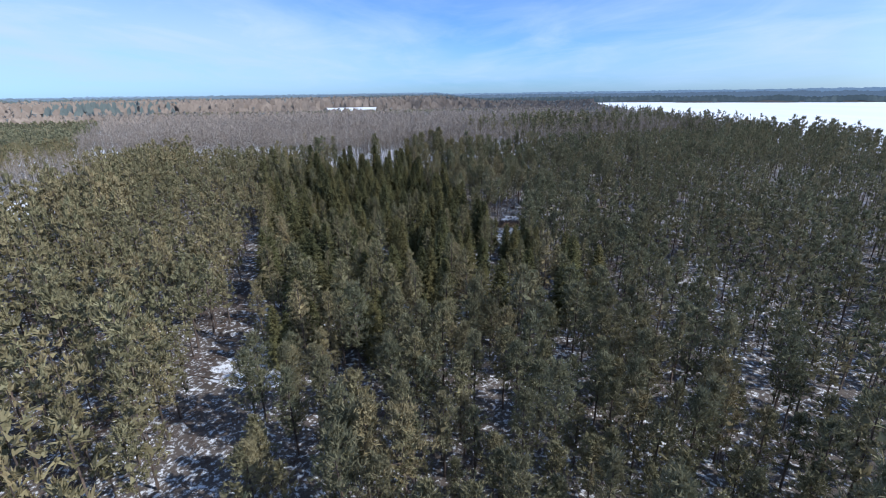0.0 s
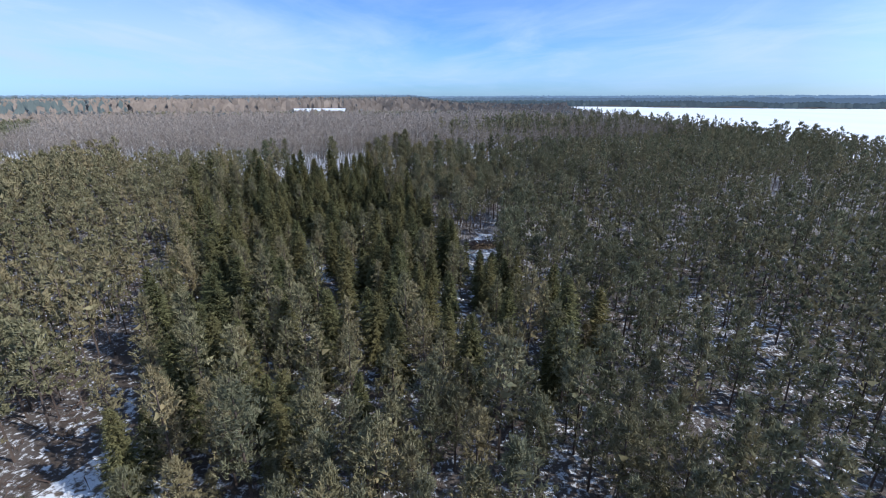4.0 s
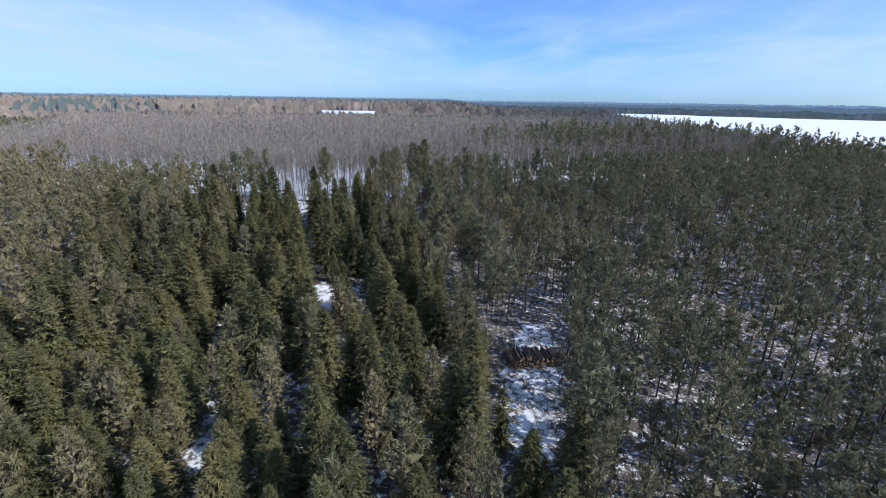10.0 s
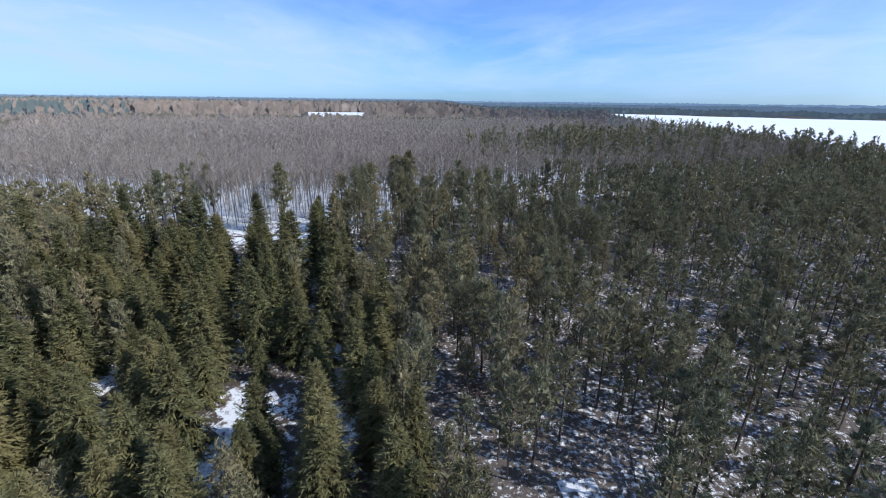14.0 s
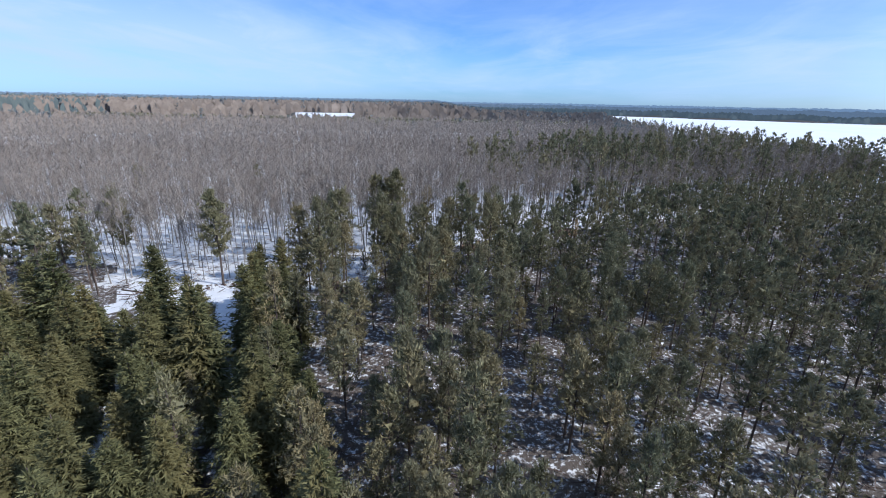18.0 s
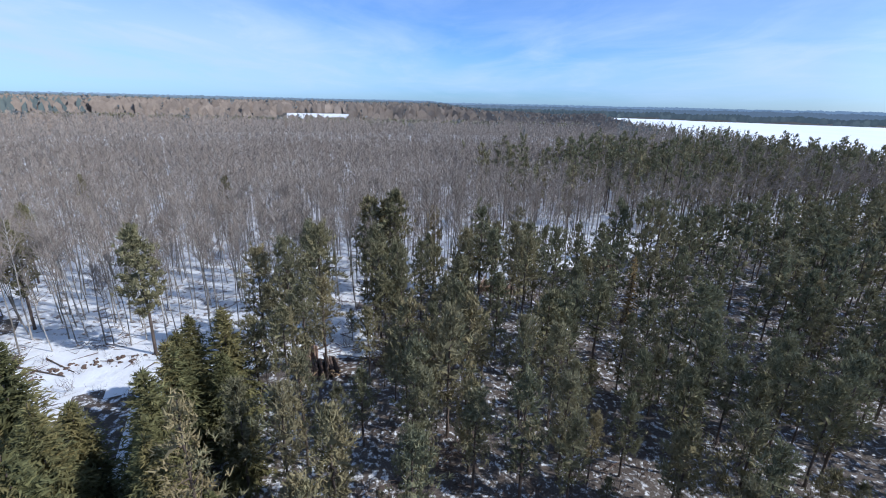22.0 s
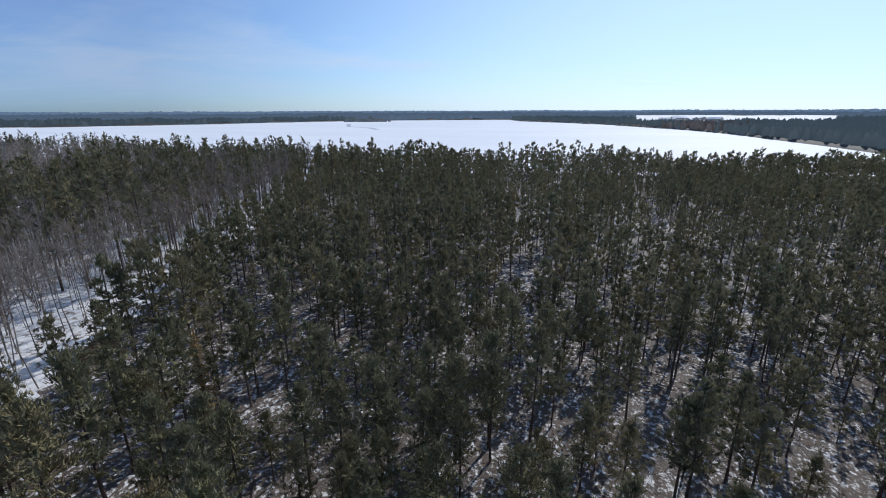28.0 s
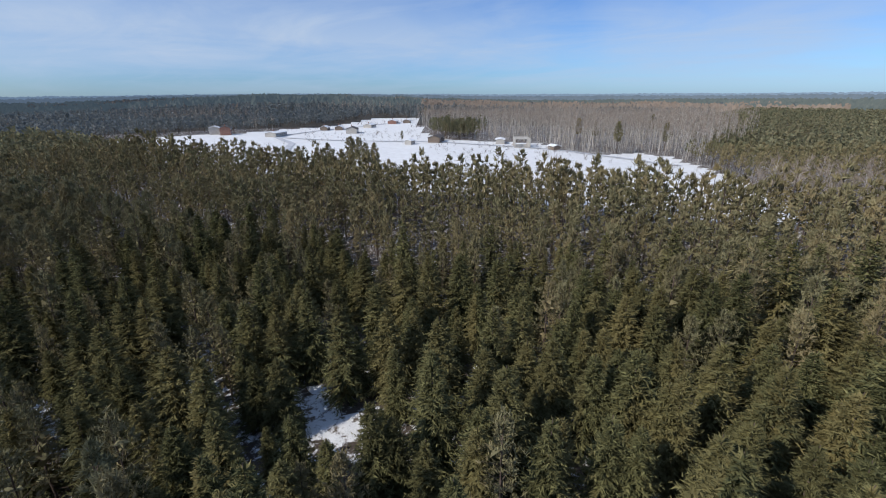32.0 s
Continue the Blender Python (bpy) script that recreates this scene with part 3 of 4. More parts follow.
def edge_u(v):
    """Where the plantation ends and the leafless wood begins."""
    return np.where(v > 5, 167 + np.clip(v - 28, 0, 80) * 0.19 + np.maximum(v - 108, 0) * 0.12, 178 - 0.45 * np.minimum(v, 5))


v_all = np.arange(-64, 246, 2.85)
pu, pv = rows_of(v_all, -430, 260, 2.75, 0.88, 0.5)
cut = np.isin(np.round(pv / 2.85 - 36.0 / 2.85).astype(int) % 5, (0,)) & (pv > 45) & (pu < 138) & ((pu < 20) | (pu > 78))
pu, pv = pu[~cut], pv[~cut]
px, py = xy(pu, pv)
paz, pd = bearing(px, py)
spruce_block = (pu > 46) & (pu < 166) & (pv > -13) & (pv < 35.5 - 0.085 * (pu - 112))
trail = (np.abs((pu - 131) * 0.89 + (pv - 102) * 0.46) < 2.4) & (np.abs(pv - 102) < 13)
trail |= ((pu - 156) / 3.5) ** 2 + ((pv - 71) / 4.0) ** 2 < 1
clearing = ((pu - 90) / 12) ** 2 + ((pv - 41.5 - 0.45 * (pu - 90)) / 3.9) ** 2 < 1
clearing |= ((pu - 60) / 5.5) ** 2 + ((pv - 28) / 2.6) ** 2 < 1
clearing |= (np.abs(pv + 11) < 2.6) & (pu > 15) & (pu < 80)
clearing |= ((pu - 49) / 5) ** 2 + ((pv + 9) / 5.0) ** 2 < 1
clearing |= (pu > 151) & (pv < 28) & (pv > 7)
keep = (pu < edge_u(pv) + rng.normal(0, 2.2, len(pu))) & ~spruce_block & ~trail & ~clearing & ((pd < 200) | (rng.random(len(pu)) < 0.72)) & ((pv < 33) | (rng.random(len(pu)) < 0.88))
keep &= (np.sin(pu * 0.17 + pv * 0.07) + np.sin(pv * 0.21 - pu * 0.06) + rng.normal(0, 0.6, len(pu)) < np.where(pv > 33, 1.95, 2.2))
px, py, pu, pv, pd = px[keep], py[keep], pu[keep], pv[keep], pd[keep]
thin = ~((pu > 150) & (pv > 26) & (rng.random(len(pu)) < 0.17))
px, py, pu, pv, pd = px[thin], py[thin], pu[thin], pv[thin], pd[thin]
low = rng.random(len(px)) < 0.13
psc = np.where(low, rng.uniform(0.35, 0.6, len(px)), 1.0) * np.clip(rng.normal(1.0, 0.14, len(px)), 0.6, 1.35) * (0.94 + 0.1 * np.sin(px * 0.05) * np.cos(py * 0.06)) * (1 + 0.10 * smooth(pu, 140, 160) * (pv > 26) + 0.12 * smooth(pv, 190, 225) + 0.24 * smooth(-pv, 35, 52))
pdist = seen_from(px, py)
order = np.argsort(pdist)
px, py, pu, pv, pd, psc, pdist = (a[order] for a in (px, py, pu, pv, pd, psc, pdist))

PINE_H = 9.2
NAMED_PINES = 300
models = []
for k in range(10):
    shape = pine_shape(PINE_H * rng.uniform(0.94, 1.06), rng.uniform(0.28, 0.44), rng.uniform(2.05, 2.55), 44, 64, 0.31, 7)
    models.append(standing("pine_tree", shape, [PINE_BARK, PINE_WEST if k % 3 == 0 else PINE], ("trunk", "crown"), "tall young pine with bare lower trunk standing in snow", "tree", "pines of the plantation"))
set_out(models, px[:NAMED_PINES], py[:NAMED_PINES], psc[:NAMED_PINES])
rest = np.arange(len(px)) >= NAMED_PINES
west = pv < -9
PINE_WORD = "plantation of green pines with bare trunks over patchy snow"
near_shapes = [pine_shape(PINE_H * rng.uniform(0.94, 1.06), rng.uniform(0.28, 0.42), rng.uniform(2.0, 2.5), 42, 30, 0.38, 4, True, 6, 0, 1.25) for _ in range(9)]
mid_shapes = [pine_shape(PINE_H * rng.uniform(0.94, 1.06), rng.uniform(0.30, 0.44), rng.uniform(1.9, 2.4), 28, 14, 0.56, 3, True, 3, 0, 1.3) for _ in range(9)]
wide_shapes = [pine_shape(PINE_H * rng.uniform(0.94, 1.06), rng.uniform(0.30, 0.44), rng.uniform(1.9, 2.3), 18, 10, 0.72, 3, False, 2, 0, 1.35) for _ in range(8)]
far_shapes = [clump_shape(PINE_H * rng.uniform(0.94, 1.06), 0.38, 2.1, 24, 1.35, 0.6) for _ in range(6)]
for side, mats, word in ((west, [PINE_BARK, PINE_WEST], "plantation of yellow-green pines over patchy snow"), (~west, [PINE_BARK, PINE], PINE_WORD)):
    for shapes, lo, hi in ((near_shapes, 0, 48), (mid_shapes, 48, 88), (wide_shapes, 88, 230), (far_shapes, 230, 9999)):
        w_ = rest & side & (pdist >= lo) & (pdist < hi)
        joined("pine_stand", shapes, px[w_], py[w_], psc[w_], mats if lo < 150 else [PINE_BARK, PINE], word, "forest")

# spruces in double rows with open rides between
su, sv = rows_of((-12.2, -9.2, -6.2, -3.2, 0.0, 3.1, 6.2, 10.9, 14.4, 17.9, 22.7, 27.1, 31.7, 34.6), 44, 166, 2.5, 0.86, 0.65)
sv = sv - 0.085 * (su - 112)
keep = (((su - 90) / 13.0) ** 2 + ((sv - 41.5 - 0.45 * (su - 90)) / 5.0) ** 2 > 1) & (((su - 60) / 5.5) ** 2 + ((sv - 28) / 2.6) ** 2 > 1) & (su < np.where(sv > 27, 158, np.where(sv > 7, 151, 160))) & (su - 44 > np.abs(sv - 12) * 0.25) & ~((np.abs((su - 111.5) * -0.61 + (sv - 20.7) * 0.79) < 1.5) & (np.abs(su - 111.5) < 5)) & (((su - 117.5) / 3.4) ** 2 + ((sv + 2.6) / 2.4) ** 2 > 1)
su, sv = su[keep], sv[keep]
sx, sy = xy(su, sv)
pine_like = (rng.random(len(su)) < np.where(su < 66, 0.6, np.where(sv < 3, 0.42, np.where(su < 100, 0.32, 0.12))))
ssc = np.clip(rng.normal(0.98, 0.17, len(su)), 0.45, 1.3) * (1 + 0.13 * smooth(su, 132, 146))
order = np.argsort(seen_from(sx, sy))
sx, sy, ssc, pine_like = (a[order] for a in (sx, sy, ssc, pine_like))
SPRUCE_H = 8.3
NAMED = 300
models = []
for k in range(8):
    shape = spruce_shape(SPRUCE_H * rng.uniform(0.93, 1.07), rng.uniform(1.95, 2.5), 28, 10, 12, 6)
    models.append(standing("spruce_tree", shape, [PINE_BARK, SPRUCE], ("trunk", "crown"), "dense dark green spruce with drooping limbs in a planted row", "tree", "spruces of the planted block"))
tx, ty, ts = sx[~pine_like], sy[~pine_like], ssc[~pine_like]
set_out(models, tx[:NAMED], ty[:NAMED], ts[:NAMED])
spruce_mid = [spruce_shape(SPRUCE_H * rng.uniform(0.93, 1.07), rng.uniform(1.95, 2.45), 20, 8, 7, 4, 1.3) for _ in range(6)]
joined("spruce_stand", spruce_mid, tx[NAMED:], ty[NAMED:], ts[NAMED:], [PINE_BARK, SPRUCE], "block of dense dark green spruces", "forest")
bushy = [pine_shape(8.4 * rng.uniform(0.92, 1.08), rng.uniform(0.14, 0.25), rng.uniform(1.9, 2.3), 50, 36, 0.30, 5) for _ in range(7)]
joined("bushy_pines", bushy, sx[pine_like], sy[pine_like], ssc[pine_like], [PINE_BARK, PINE_WEST], "bushy yellow-green pines among spruces", "forest")

# ---- the leafless wood to the north, and to the west beyond the snowfield ----
def spread(x0, x1, y0, y1, step, keep=1.0):
    gx_, gy_ = np.meshgrid(np.arange(x0, x1, step), np.arange(y0, y1, step))
    x = gx_.ravel() + rng.uniform(-0.5, 0.5, gx_.size) * step
    y = gy_.ravel() + rng.uniform(-0.5, 0.5, gx_.size) * step
    w_ = rng.random(len(x)) < keep
    return x[w_], y[w_]


CLUMP = (217, 117)   # a clump of tall pines in the leafless wood, along and across the rows


def wood(step, d_lo, d_hi):
    x, y = spread(-520, 330, 120, 640, step)
    u, v = uv(x, y)
    az, d = bearing(x, y)
    ok = (u > edge_u(v) + 2.5) & (lake_depth(x, y) < -10) & (d >= d_lo) & (d < d_hi) & (az < 92)
    ok &= ~in_field(x, y) & ~green_block(u, v) & (y < 534)
    ok &= rng.random(len(x)) > 0.75 * np.exp(-(((u - CLUMP[0]) / 20) ** 2 + ((v - CLUMP[1]) / 36) ** 2))
    return x[ok], y[ok]


ax_, ay_ = wood(2.52, 0, 170)
order = np.argsort(np.hypot(ax_ - 4, ay_ - 150))
ax_, ay_ = ax_[order], ay_[order]
asc = np.clip(rng.normal(1.0, 0.14, len(ax_)), 0.55, 1.3)
ASPEN_H = 12.0
models = []
for k in range(9):
    shape = aspen_shape(ASPEN_H * rng.uniform(0.9, 1.1), rng.uniform(0.48, 0.62), rng.uniform(1.7, 2.5), 24, 18, 6, 8)
    pale = k % 3 == 0
    models.append(standing("birch_tree" if pale else "aspen_tree", shape, [BIRCH_BARK if pale else ASPEN_BARK, TWIG], ("trunk", "twig_crown"), "leafless white-barked birch in snow" if pale else "leafless grey aspen with slim trunk in snow", "tree", "leafless trees at the wood's edge"))
set_out(models, ax_[:300], ay_[:300], asc[:300])
aspen_near = [aspen_shape(ASPEN_H * rng.uniform(0.9, 1.1), rng.uniform(0.48, 0.62), rng.uniform(1.7, 2.5), 14, 14, 3, 4, 1.3) for _ in range(9)]
aspen_mid = [aspen_shape(ASPEN_H * rng.uniform(0.9, 1.1), rng.uniform(0.4, 0.55), rng.uniform(1.8, 2.6), 9, 18, 3, 2, 2.0) for _ in range(8)]
aspen_far = [aspen_shape(ASPEN_H * rng.uniform(0.9, 1.1), rng.uniform(0.35, 0.5), rng.uniform(2.0, 2.6), 5, 9, 3, 2, 4.2) for _ in range(8)]
WOOD_WORD = "leafless aspen and birch wood with pale trunks and reddish-brown twigs"
ad = np.hypot(ax_ - 4, ay_ - 150)
later = np.arange(len(ax_)) >= 300
white = rng.random(len(ax_)) < 0.34
for shapes, lo, hi in ((aspen_near, 0, 80), (aspen_mid, 80, 999)):
    for w_, barked in ((white, BIRCH_BARK), (~white, ASPEN_BARK)):
        k = later & w_ & (ad >= lo) & (ad < hi)
        joined("leafless_wood", shapes, ax_[k], ay_[k], asc[k], [barked, TWIG], WOOD_WORD, "forest")
aspen_farther = [aspen_shape(ASPEN_H * rng.uniform(0.9, 1.1), rng.uniform(0.35, 0.5), rng.uniform(2.2, 2.8), 4, 7, 3, 2, 5.0) for _ in range(8)]
for far_step, far_lo, far_hi, far_kind in ((3.6, 170, 290, aspen_far), (4.9, 290, 500, aspen_farther)):
    bx_, by_ = wood(far_step, far_lo, far_hi)
    joined("leafless_wood", far_kind, bx_, by_, np.clip(rng.normal(1.0, 0.14, len(bx_)), 0.6, 1.3), [ASPEN_BARK, TWIG], WOOD_WORD, "forest")
# the wood west of the snowfield
birches = [aspen_shape(15.0 * rng.uniform(0.9, 1.1), rng.uniform(0.5, 0.65), rng.uniform(2.0, 2.6), 6, 9, 3, 3, 3.6) for _ in range(8)]
for wood_step, wood_lo, wood_hi in ((3.3, 195, 300), (4.6, 300, 420), (6.5, 420, 640)):
    x, y = spread(-620, -150, -260, 170, wood_step)
    az, d = bearing(x, y)
    az = az + 1.6 * np.sin(d * 0.025) + rng.normal(0, 1.0, len(az))
    ok = ~in_village(x, y) & (az > 102) & (az < 136.5 - 7 * (d < 345)) & (d > wood_lo) & (d < wood_hi)
    joined("western_wood", birches if wood_lo < 420 else aspen_farther, x[ok], y[ok], np.clip(rng.normal(1.0, 0.13, ok.sum()), 0.6, 1.3), [BIRCH_BARK, TWIG], "tall leafless birches beyond the snowfield", "forest")

# tall old pines: along the lake shore, in the leafless wood, and round the snowfield
tall = [pine_shape(15.0 * rng.uniform(0.92, 1.1), rng.uniform(0.3, 0.42), rng.uniform(2.3, 3.0), 30, 11, 0.80, 5, True, 6, 0.3, 1.35) for _ in range(8)]
sh_az = rng.uniform(-62, -24, 230)
sh_d = near_shore(sh_az) - 14 - rng.random(230) ** 1.6 * 60
tx_, ty_ = HUB[0] + np.sin(np.radians(-sh_az)) * sh_d, HUB[1] + np.cos(np.radians(-sh_az)) * sh_d
ok = uv(tx_, ty_)[0] > 165
joined("shore_pines", tall, tx_[ok], ty_[ok], rng.uniform(0.68, 1.02, ok.sum()), [PINE_BARK, PINE], "tall dark pines along the lake shore", "forest")
mx, my = spread(15, 190, 170, 330, 4.2)
mu, mv = uv(mx, my)
patch = 0.98 * np.exp(-(((mu - CLUMP[0]) / 20) ** 2 + ((mv - CLUMP[1]) / 38) ** 2)) + 0.06 * (mv > 85) + 0.42 * smooth(mv, 105, 150) * (mu < 262)
ok = (mu > edge_u(mv) + 4) & (rng.random(len(mx)) < patch) & (lake_depth(mx, my) < -12)
joined("mixed_pines", tall, mx[ok], my[ok], rng.uniform(0.82, 1.12, ok.sum()), [PINE_BARK, PINE], "tall pines among leafless trees", "forest")

# pines north-west and west beyond the snowfield
x, y = spread(-760, -60, 15, 660, 3.9, 0.9)
u, v = uv(x, y)
az, d = bearing(x, y)
az = az + 1.6 * np.sin(d * 0.025) + rng.normal(0, 1.0, len(az))
ok = (v < -60) & ~in_village(x, y) & (az < 103) & ((u < edge_u(v)) | green_block(u, v)) & ((d < 330) | (rng.random(len(d)) < 0.55))
ok &= np.hypot(x + 120, y - 141) > 17
for w_, mat, word in ((ok & (d < 215), PINE_WEST, "yellow-green pines beside the snowfield"), (ok & (d >= 215) & (u < 190), PINE, "dark green pines beyond the snowfield"), (ok & (d >= 215) & (u >= 190), PINE, "dense young green pines beside the leafless wood")):
    joined("pine_stand", wide_shapes if mat is PINE_WEST else far_shapes, x[w_], y[w_], rng.uniform(0.7, 1.05, w_.sum()), [PINE_BARK, mat], word, "forest")
x, y = spread(-140, -100, 122, 160, 3.4)
ok = np.hypot(x + 120, y - 141) < 16
joined("leafless_wood", aspen_mid, x[ok], y[ok], rng.uniform(0.75, 1.1, ok.sum()), [BIRCH_BARK, TWIG], "small stand of leafless birches among pines", "forest")
# a dark belt of pines along the far side of the leafless wood
x, y = spread(-340, 150, 536, 558, 3.8, 0.9)
ok = (lake_depth(x, y) < -10) & ((x < 60) | (rng.random(len(x)) < 0.4))
joined("pine_belt", far_shapes, x[ok], y[ok], rng.uniform(1.0, 1.35, ok.sum()), [PINE_BARK, PINE], "belt of dark green pines behind the leafless wood", "forest")
# a dense block of pines in front of the western birches
x, y = spread(-300, -170, -140, -20, 3.6)
az, d = bearing(x, y)
az = az + rng.normal(0, 0.7, len(az)) + np.sin(d * 0.1)
ok = (az > 129.8) & (az < 136.0) & ~in_village(x, y) & (d < 335 + rng.normal(0, 10, len(d)))
joined("pine_stand", mid_shapes, x[ok], y[ok], rng.uniform(1.0, 1.35, ok.sum()), [PINE_BARK, PINE], "dense green pines beside leafless birches", "forest")
# tall pines at the snowfield's edge, single ones in the leafless wood, lone trees in the open
lone = [(-84, 14, 1.0), (-88, 22, 0.9), (-80, 6, 0.85), (-76, 20, 0.8), (-92, 12, 0.8), (-22.1, 167.2, 0.97), (1.4, 181.2, 1.0), (-1.9, 182.4, 0.92), (-10.4, 184.2, 0.62), (-38.5, 172.5, 0.9), (-60, 212, 0.8), (-0.2, 184.4, 0.86), (-34, 214, 0.75), (6.5, 193, 0.7), (-49, 186, 0.8), (-238, 20, 1.0), (-243, 28, 0.9), (-174, -60, 0.5), (-345, -212, 0.95), (-350, -208, 0.85), (-95, 4, 0.9), (-98, -4, 0.85), (-72, 12, 0.8), (-210, 55, 1.05), (-232, 70, 0.95), (-262, 74, 0.9), (-300, 40, 1.0)]
old = [pine_shape(14.5 * rng.uniform(0.97, 1.03), rng.uniform(0.34, 0.42), rng.uniform(2.3, 2.8), 62, 90, 0.38, 7, True, 6, 0.7, 1.3) for _ in range(4)]
models = [standing("old_pine", shape, [PINE_BARK, PINE_WEST], ("trunk", "crown"), "tall old pine with an open ragged crown", "tree", "old pines") for shape in old]
la = np.array(lone)
set_out(models, la[:, 0], la[:, 1], la[:, 2])

# ---- far woods: ragged clumps, ever larger with distance, out to the horizon ----
def clumps(x, y, wide, high, blunt):
    """One upright ragged clump of canopy at each place, turned towards the hub."""
    az, d = bearing(x, y)
    a = np.radians(-az)
    sx_, sy_ = np.cos(a), -np.sin(a)
    n = len(x)
    z = ground_z(x, y)
    w1, w2 = wide * rng.uniform(0.35, 0.6, n), wide * rng.uniform(0.35, 0.6, n)
    tilt = rng.uniform(-0.3, 0.3, n)
    p = np.stack((x, y, z), -1)
    side = np.stack((sx_ * np.cos(tilt), sy_ * np.cos(tilt), np.zeros(n)), -1)
    deep = np.stack((np.sin(a), np.cos(a), np.zeros(n)), -1) * (np.sin(tilt) * wide * 0.3)[:, None]
    up = np.array((0, 0, 1.0))
    lo = high * rng.uniform(0.55, 0.8, n)
    v = np.stack((p - side * w1[:, None] - up * 2 - deep, p + side * w2[:, None] - up * 2 + deep,
                  p + side * (w2 * blunt)[:, None] + up * lo[:, None] + deep, p + side * (rng.uniform(-0.2, 0.2, n) * wide)[:, None] + up * high[:, None],
                  p - side * (w1 * blunt)[:, None] + up * (lo * rng.uniform(0.85, 1.1, n))[:, None] - deep), 1).reshape(-1, 3)
    f = np.array(((0, 1, 2), (0, 2, 4), (4, 2, 3)))
    return v, (f[None] + (np.arange(n) * 5)[:, None, None]).reshape(-1, 3)


def wooded(x, y):
    """Whether woods stand here, far out."""
    return (lake_depth(x, y) < -8) & ~in_village(x, y) & ~in_field(x, y) & ~in_far_snow(x, y)


fx, fy = spread(-1000, 1000, -860, 1150, 8.0)
az, d = bearing(fx, fy)
u, v = uv(fx, fy)
ok = wooded(fx, fy) & (d < 1000) & (d > np.where((np.abs(az) < 60), 380, 330)) & ~((v > -58) & (v < 246) & (u > -430) & (u < 300)) & ~((az > 102) & (az < 136.5) & (d < 600)) & ~(green_block(u, v) & (u > 40) & (az < 103) & (fx > -760))
fx, fy, az, d = fx[ok], fy[ok], az[ok], d[ok]
patchy = np.sin(fx * 0.013 + 1) + np.sin(fy * 0.017 + fx * 0.006) + rng.normal(0, 0.35, len(fx))
leafless = ((az > -24) & (az < 88) & (patchy < 1.6)) | ((az > 92) & (az < 136) & (patchy < 1.1)) | (patchy < -1.5)
near_woods = (d < 640) & ((az > 88) | (az < -120))
grey = near_woods & (np.sin(fx * 0.03) + np.cos(fy * 0.037) + rng.normal(0, 0.5, len(fx)) > 0.6)
joined("far_pine_woods", far_shapes, fx[near_woods & ~grey], fy[near_woods & ~grey], rng.uniform(0.95, 1.45, (near_woods & ~grey).sum()), [PINE_BARK, HAZY_NEEDLES], "dark pine woods beyond the snowfield, blued by painted haze", "woods")
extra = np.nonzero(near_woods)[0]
joined("far_pine_woods", far_shapes, fx[extra] + rng.uniform(3, 5, len(extra)), fy[extra] + rng.uniform(-4, 4, len(extra)), rng.uniform(0.7, 1.3, len(extra)), [PINE_BARK, HAZY_NEEDLES], "dark pine woods beyond the snowfield, blued by painted haze", "woods")
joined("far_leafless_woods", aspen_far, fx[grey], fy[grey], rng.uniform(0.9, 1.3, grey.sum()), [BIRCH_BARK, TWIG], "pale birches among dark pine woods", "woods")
leafless, dark_far = leafless & ~near_woods, ~leafless & ~near_woods
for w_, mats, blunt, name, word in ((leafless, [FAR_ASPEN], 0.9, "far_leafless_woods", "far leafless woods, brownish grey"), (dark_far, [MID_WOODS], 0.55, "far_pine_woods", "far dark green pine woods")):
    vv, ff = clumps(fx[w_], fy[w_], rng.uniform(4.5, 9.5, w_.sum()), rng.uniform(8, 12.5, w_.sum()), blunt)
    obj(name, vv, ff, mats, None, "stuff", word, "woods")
# spiky single conifers that stand out of the far leafless woods
pick = leafless & (rng.random(len(fx)) < 0.05)
spire = [clump_shape(13.0, 0.25, 2.2, 14, 2.2, 0.7) for _ in range(4)]
joined("far_conifers", spire, fx[pick], fy[pick], rng.uniform(0.8, 1.15, pick.sum()), [PINE_BARK, HAZY_NEEDLES], "single dark conifers among far leafless woods", "woods")

bands = {"mid": [], "ridge": [], "horizon": []}
dist = 1010.0
while dist < 4700:
    count = int(1150)
    az = np.linspace(-180, 180, count, endpoint=False) + rng.uniform(-0.15, 0.15, count)
    dd = dist * (1 + rng.normal(0, 0.006, count))
    x, y = HUB[0] + np.sin(np.radians(-az)) * dd, HUB[1] + np.cos(np.radians(-az)) * dd
    ok = wooded(x, y)
    key = "mid" if dist < 1500 else "ridge" if dist < 2700 else "horizon"
    bands[key].append((x[ok], y[ok], dd[ok]))
    dist *= 1.032
for key, mat, word in (("mid", MID_WOODS, "distant dark woods"), ("ridge", RIDGE, "distant wooded ridges"), ("horizon", RIDGE_FAR, "wooded hills on the horizon under a painted blue haze")):
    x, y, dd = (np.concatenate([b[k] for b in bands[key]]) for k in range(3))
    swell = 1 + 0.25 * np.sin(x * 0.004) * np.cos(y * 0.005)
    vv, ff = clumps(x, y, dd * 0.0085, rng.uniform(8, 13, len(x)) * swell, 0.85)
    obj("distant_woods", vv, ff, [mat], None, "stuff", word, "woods")

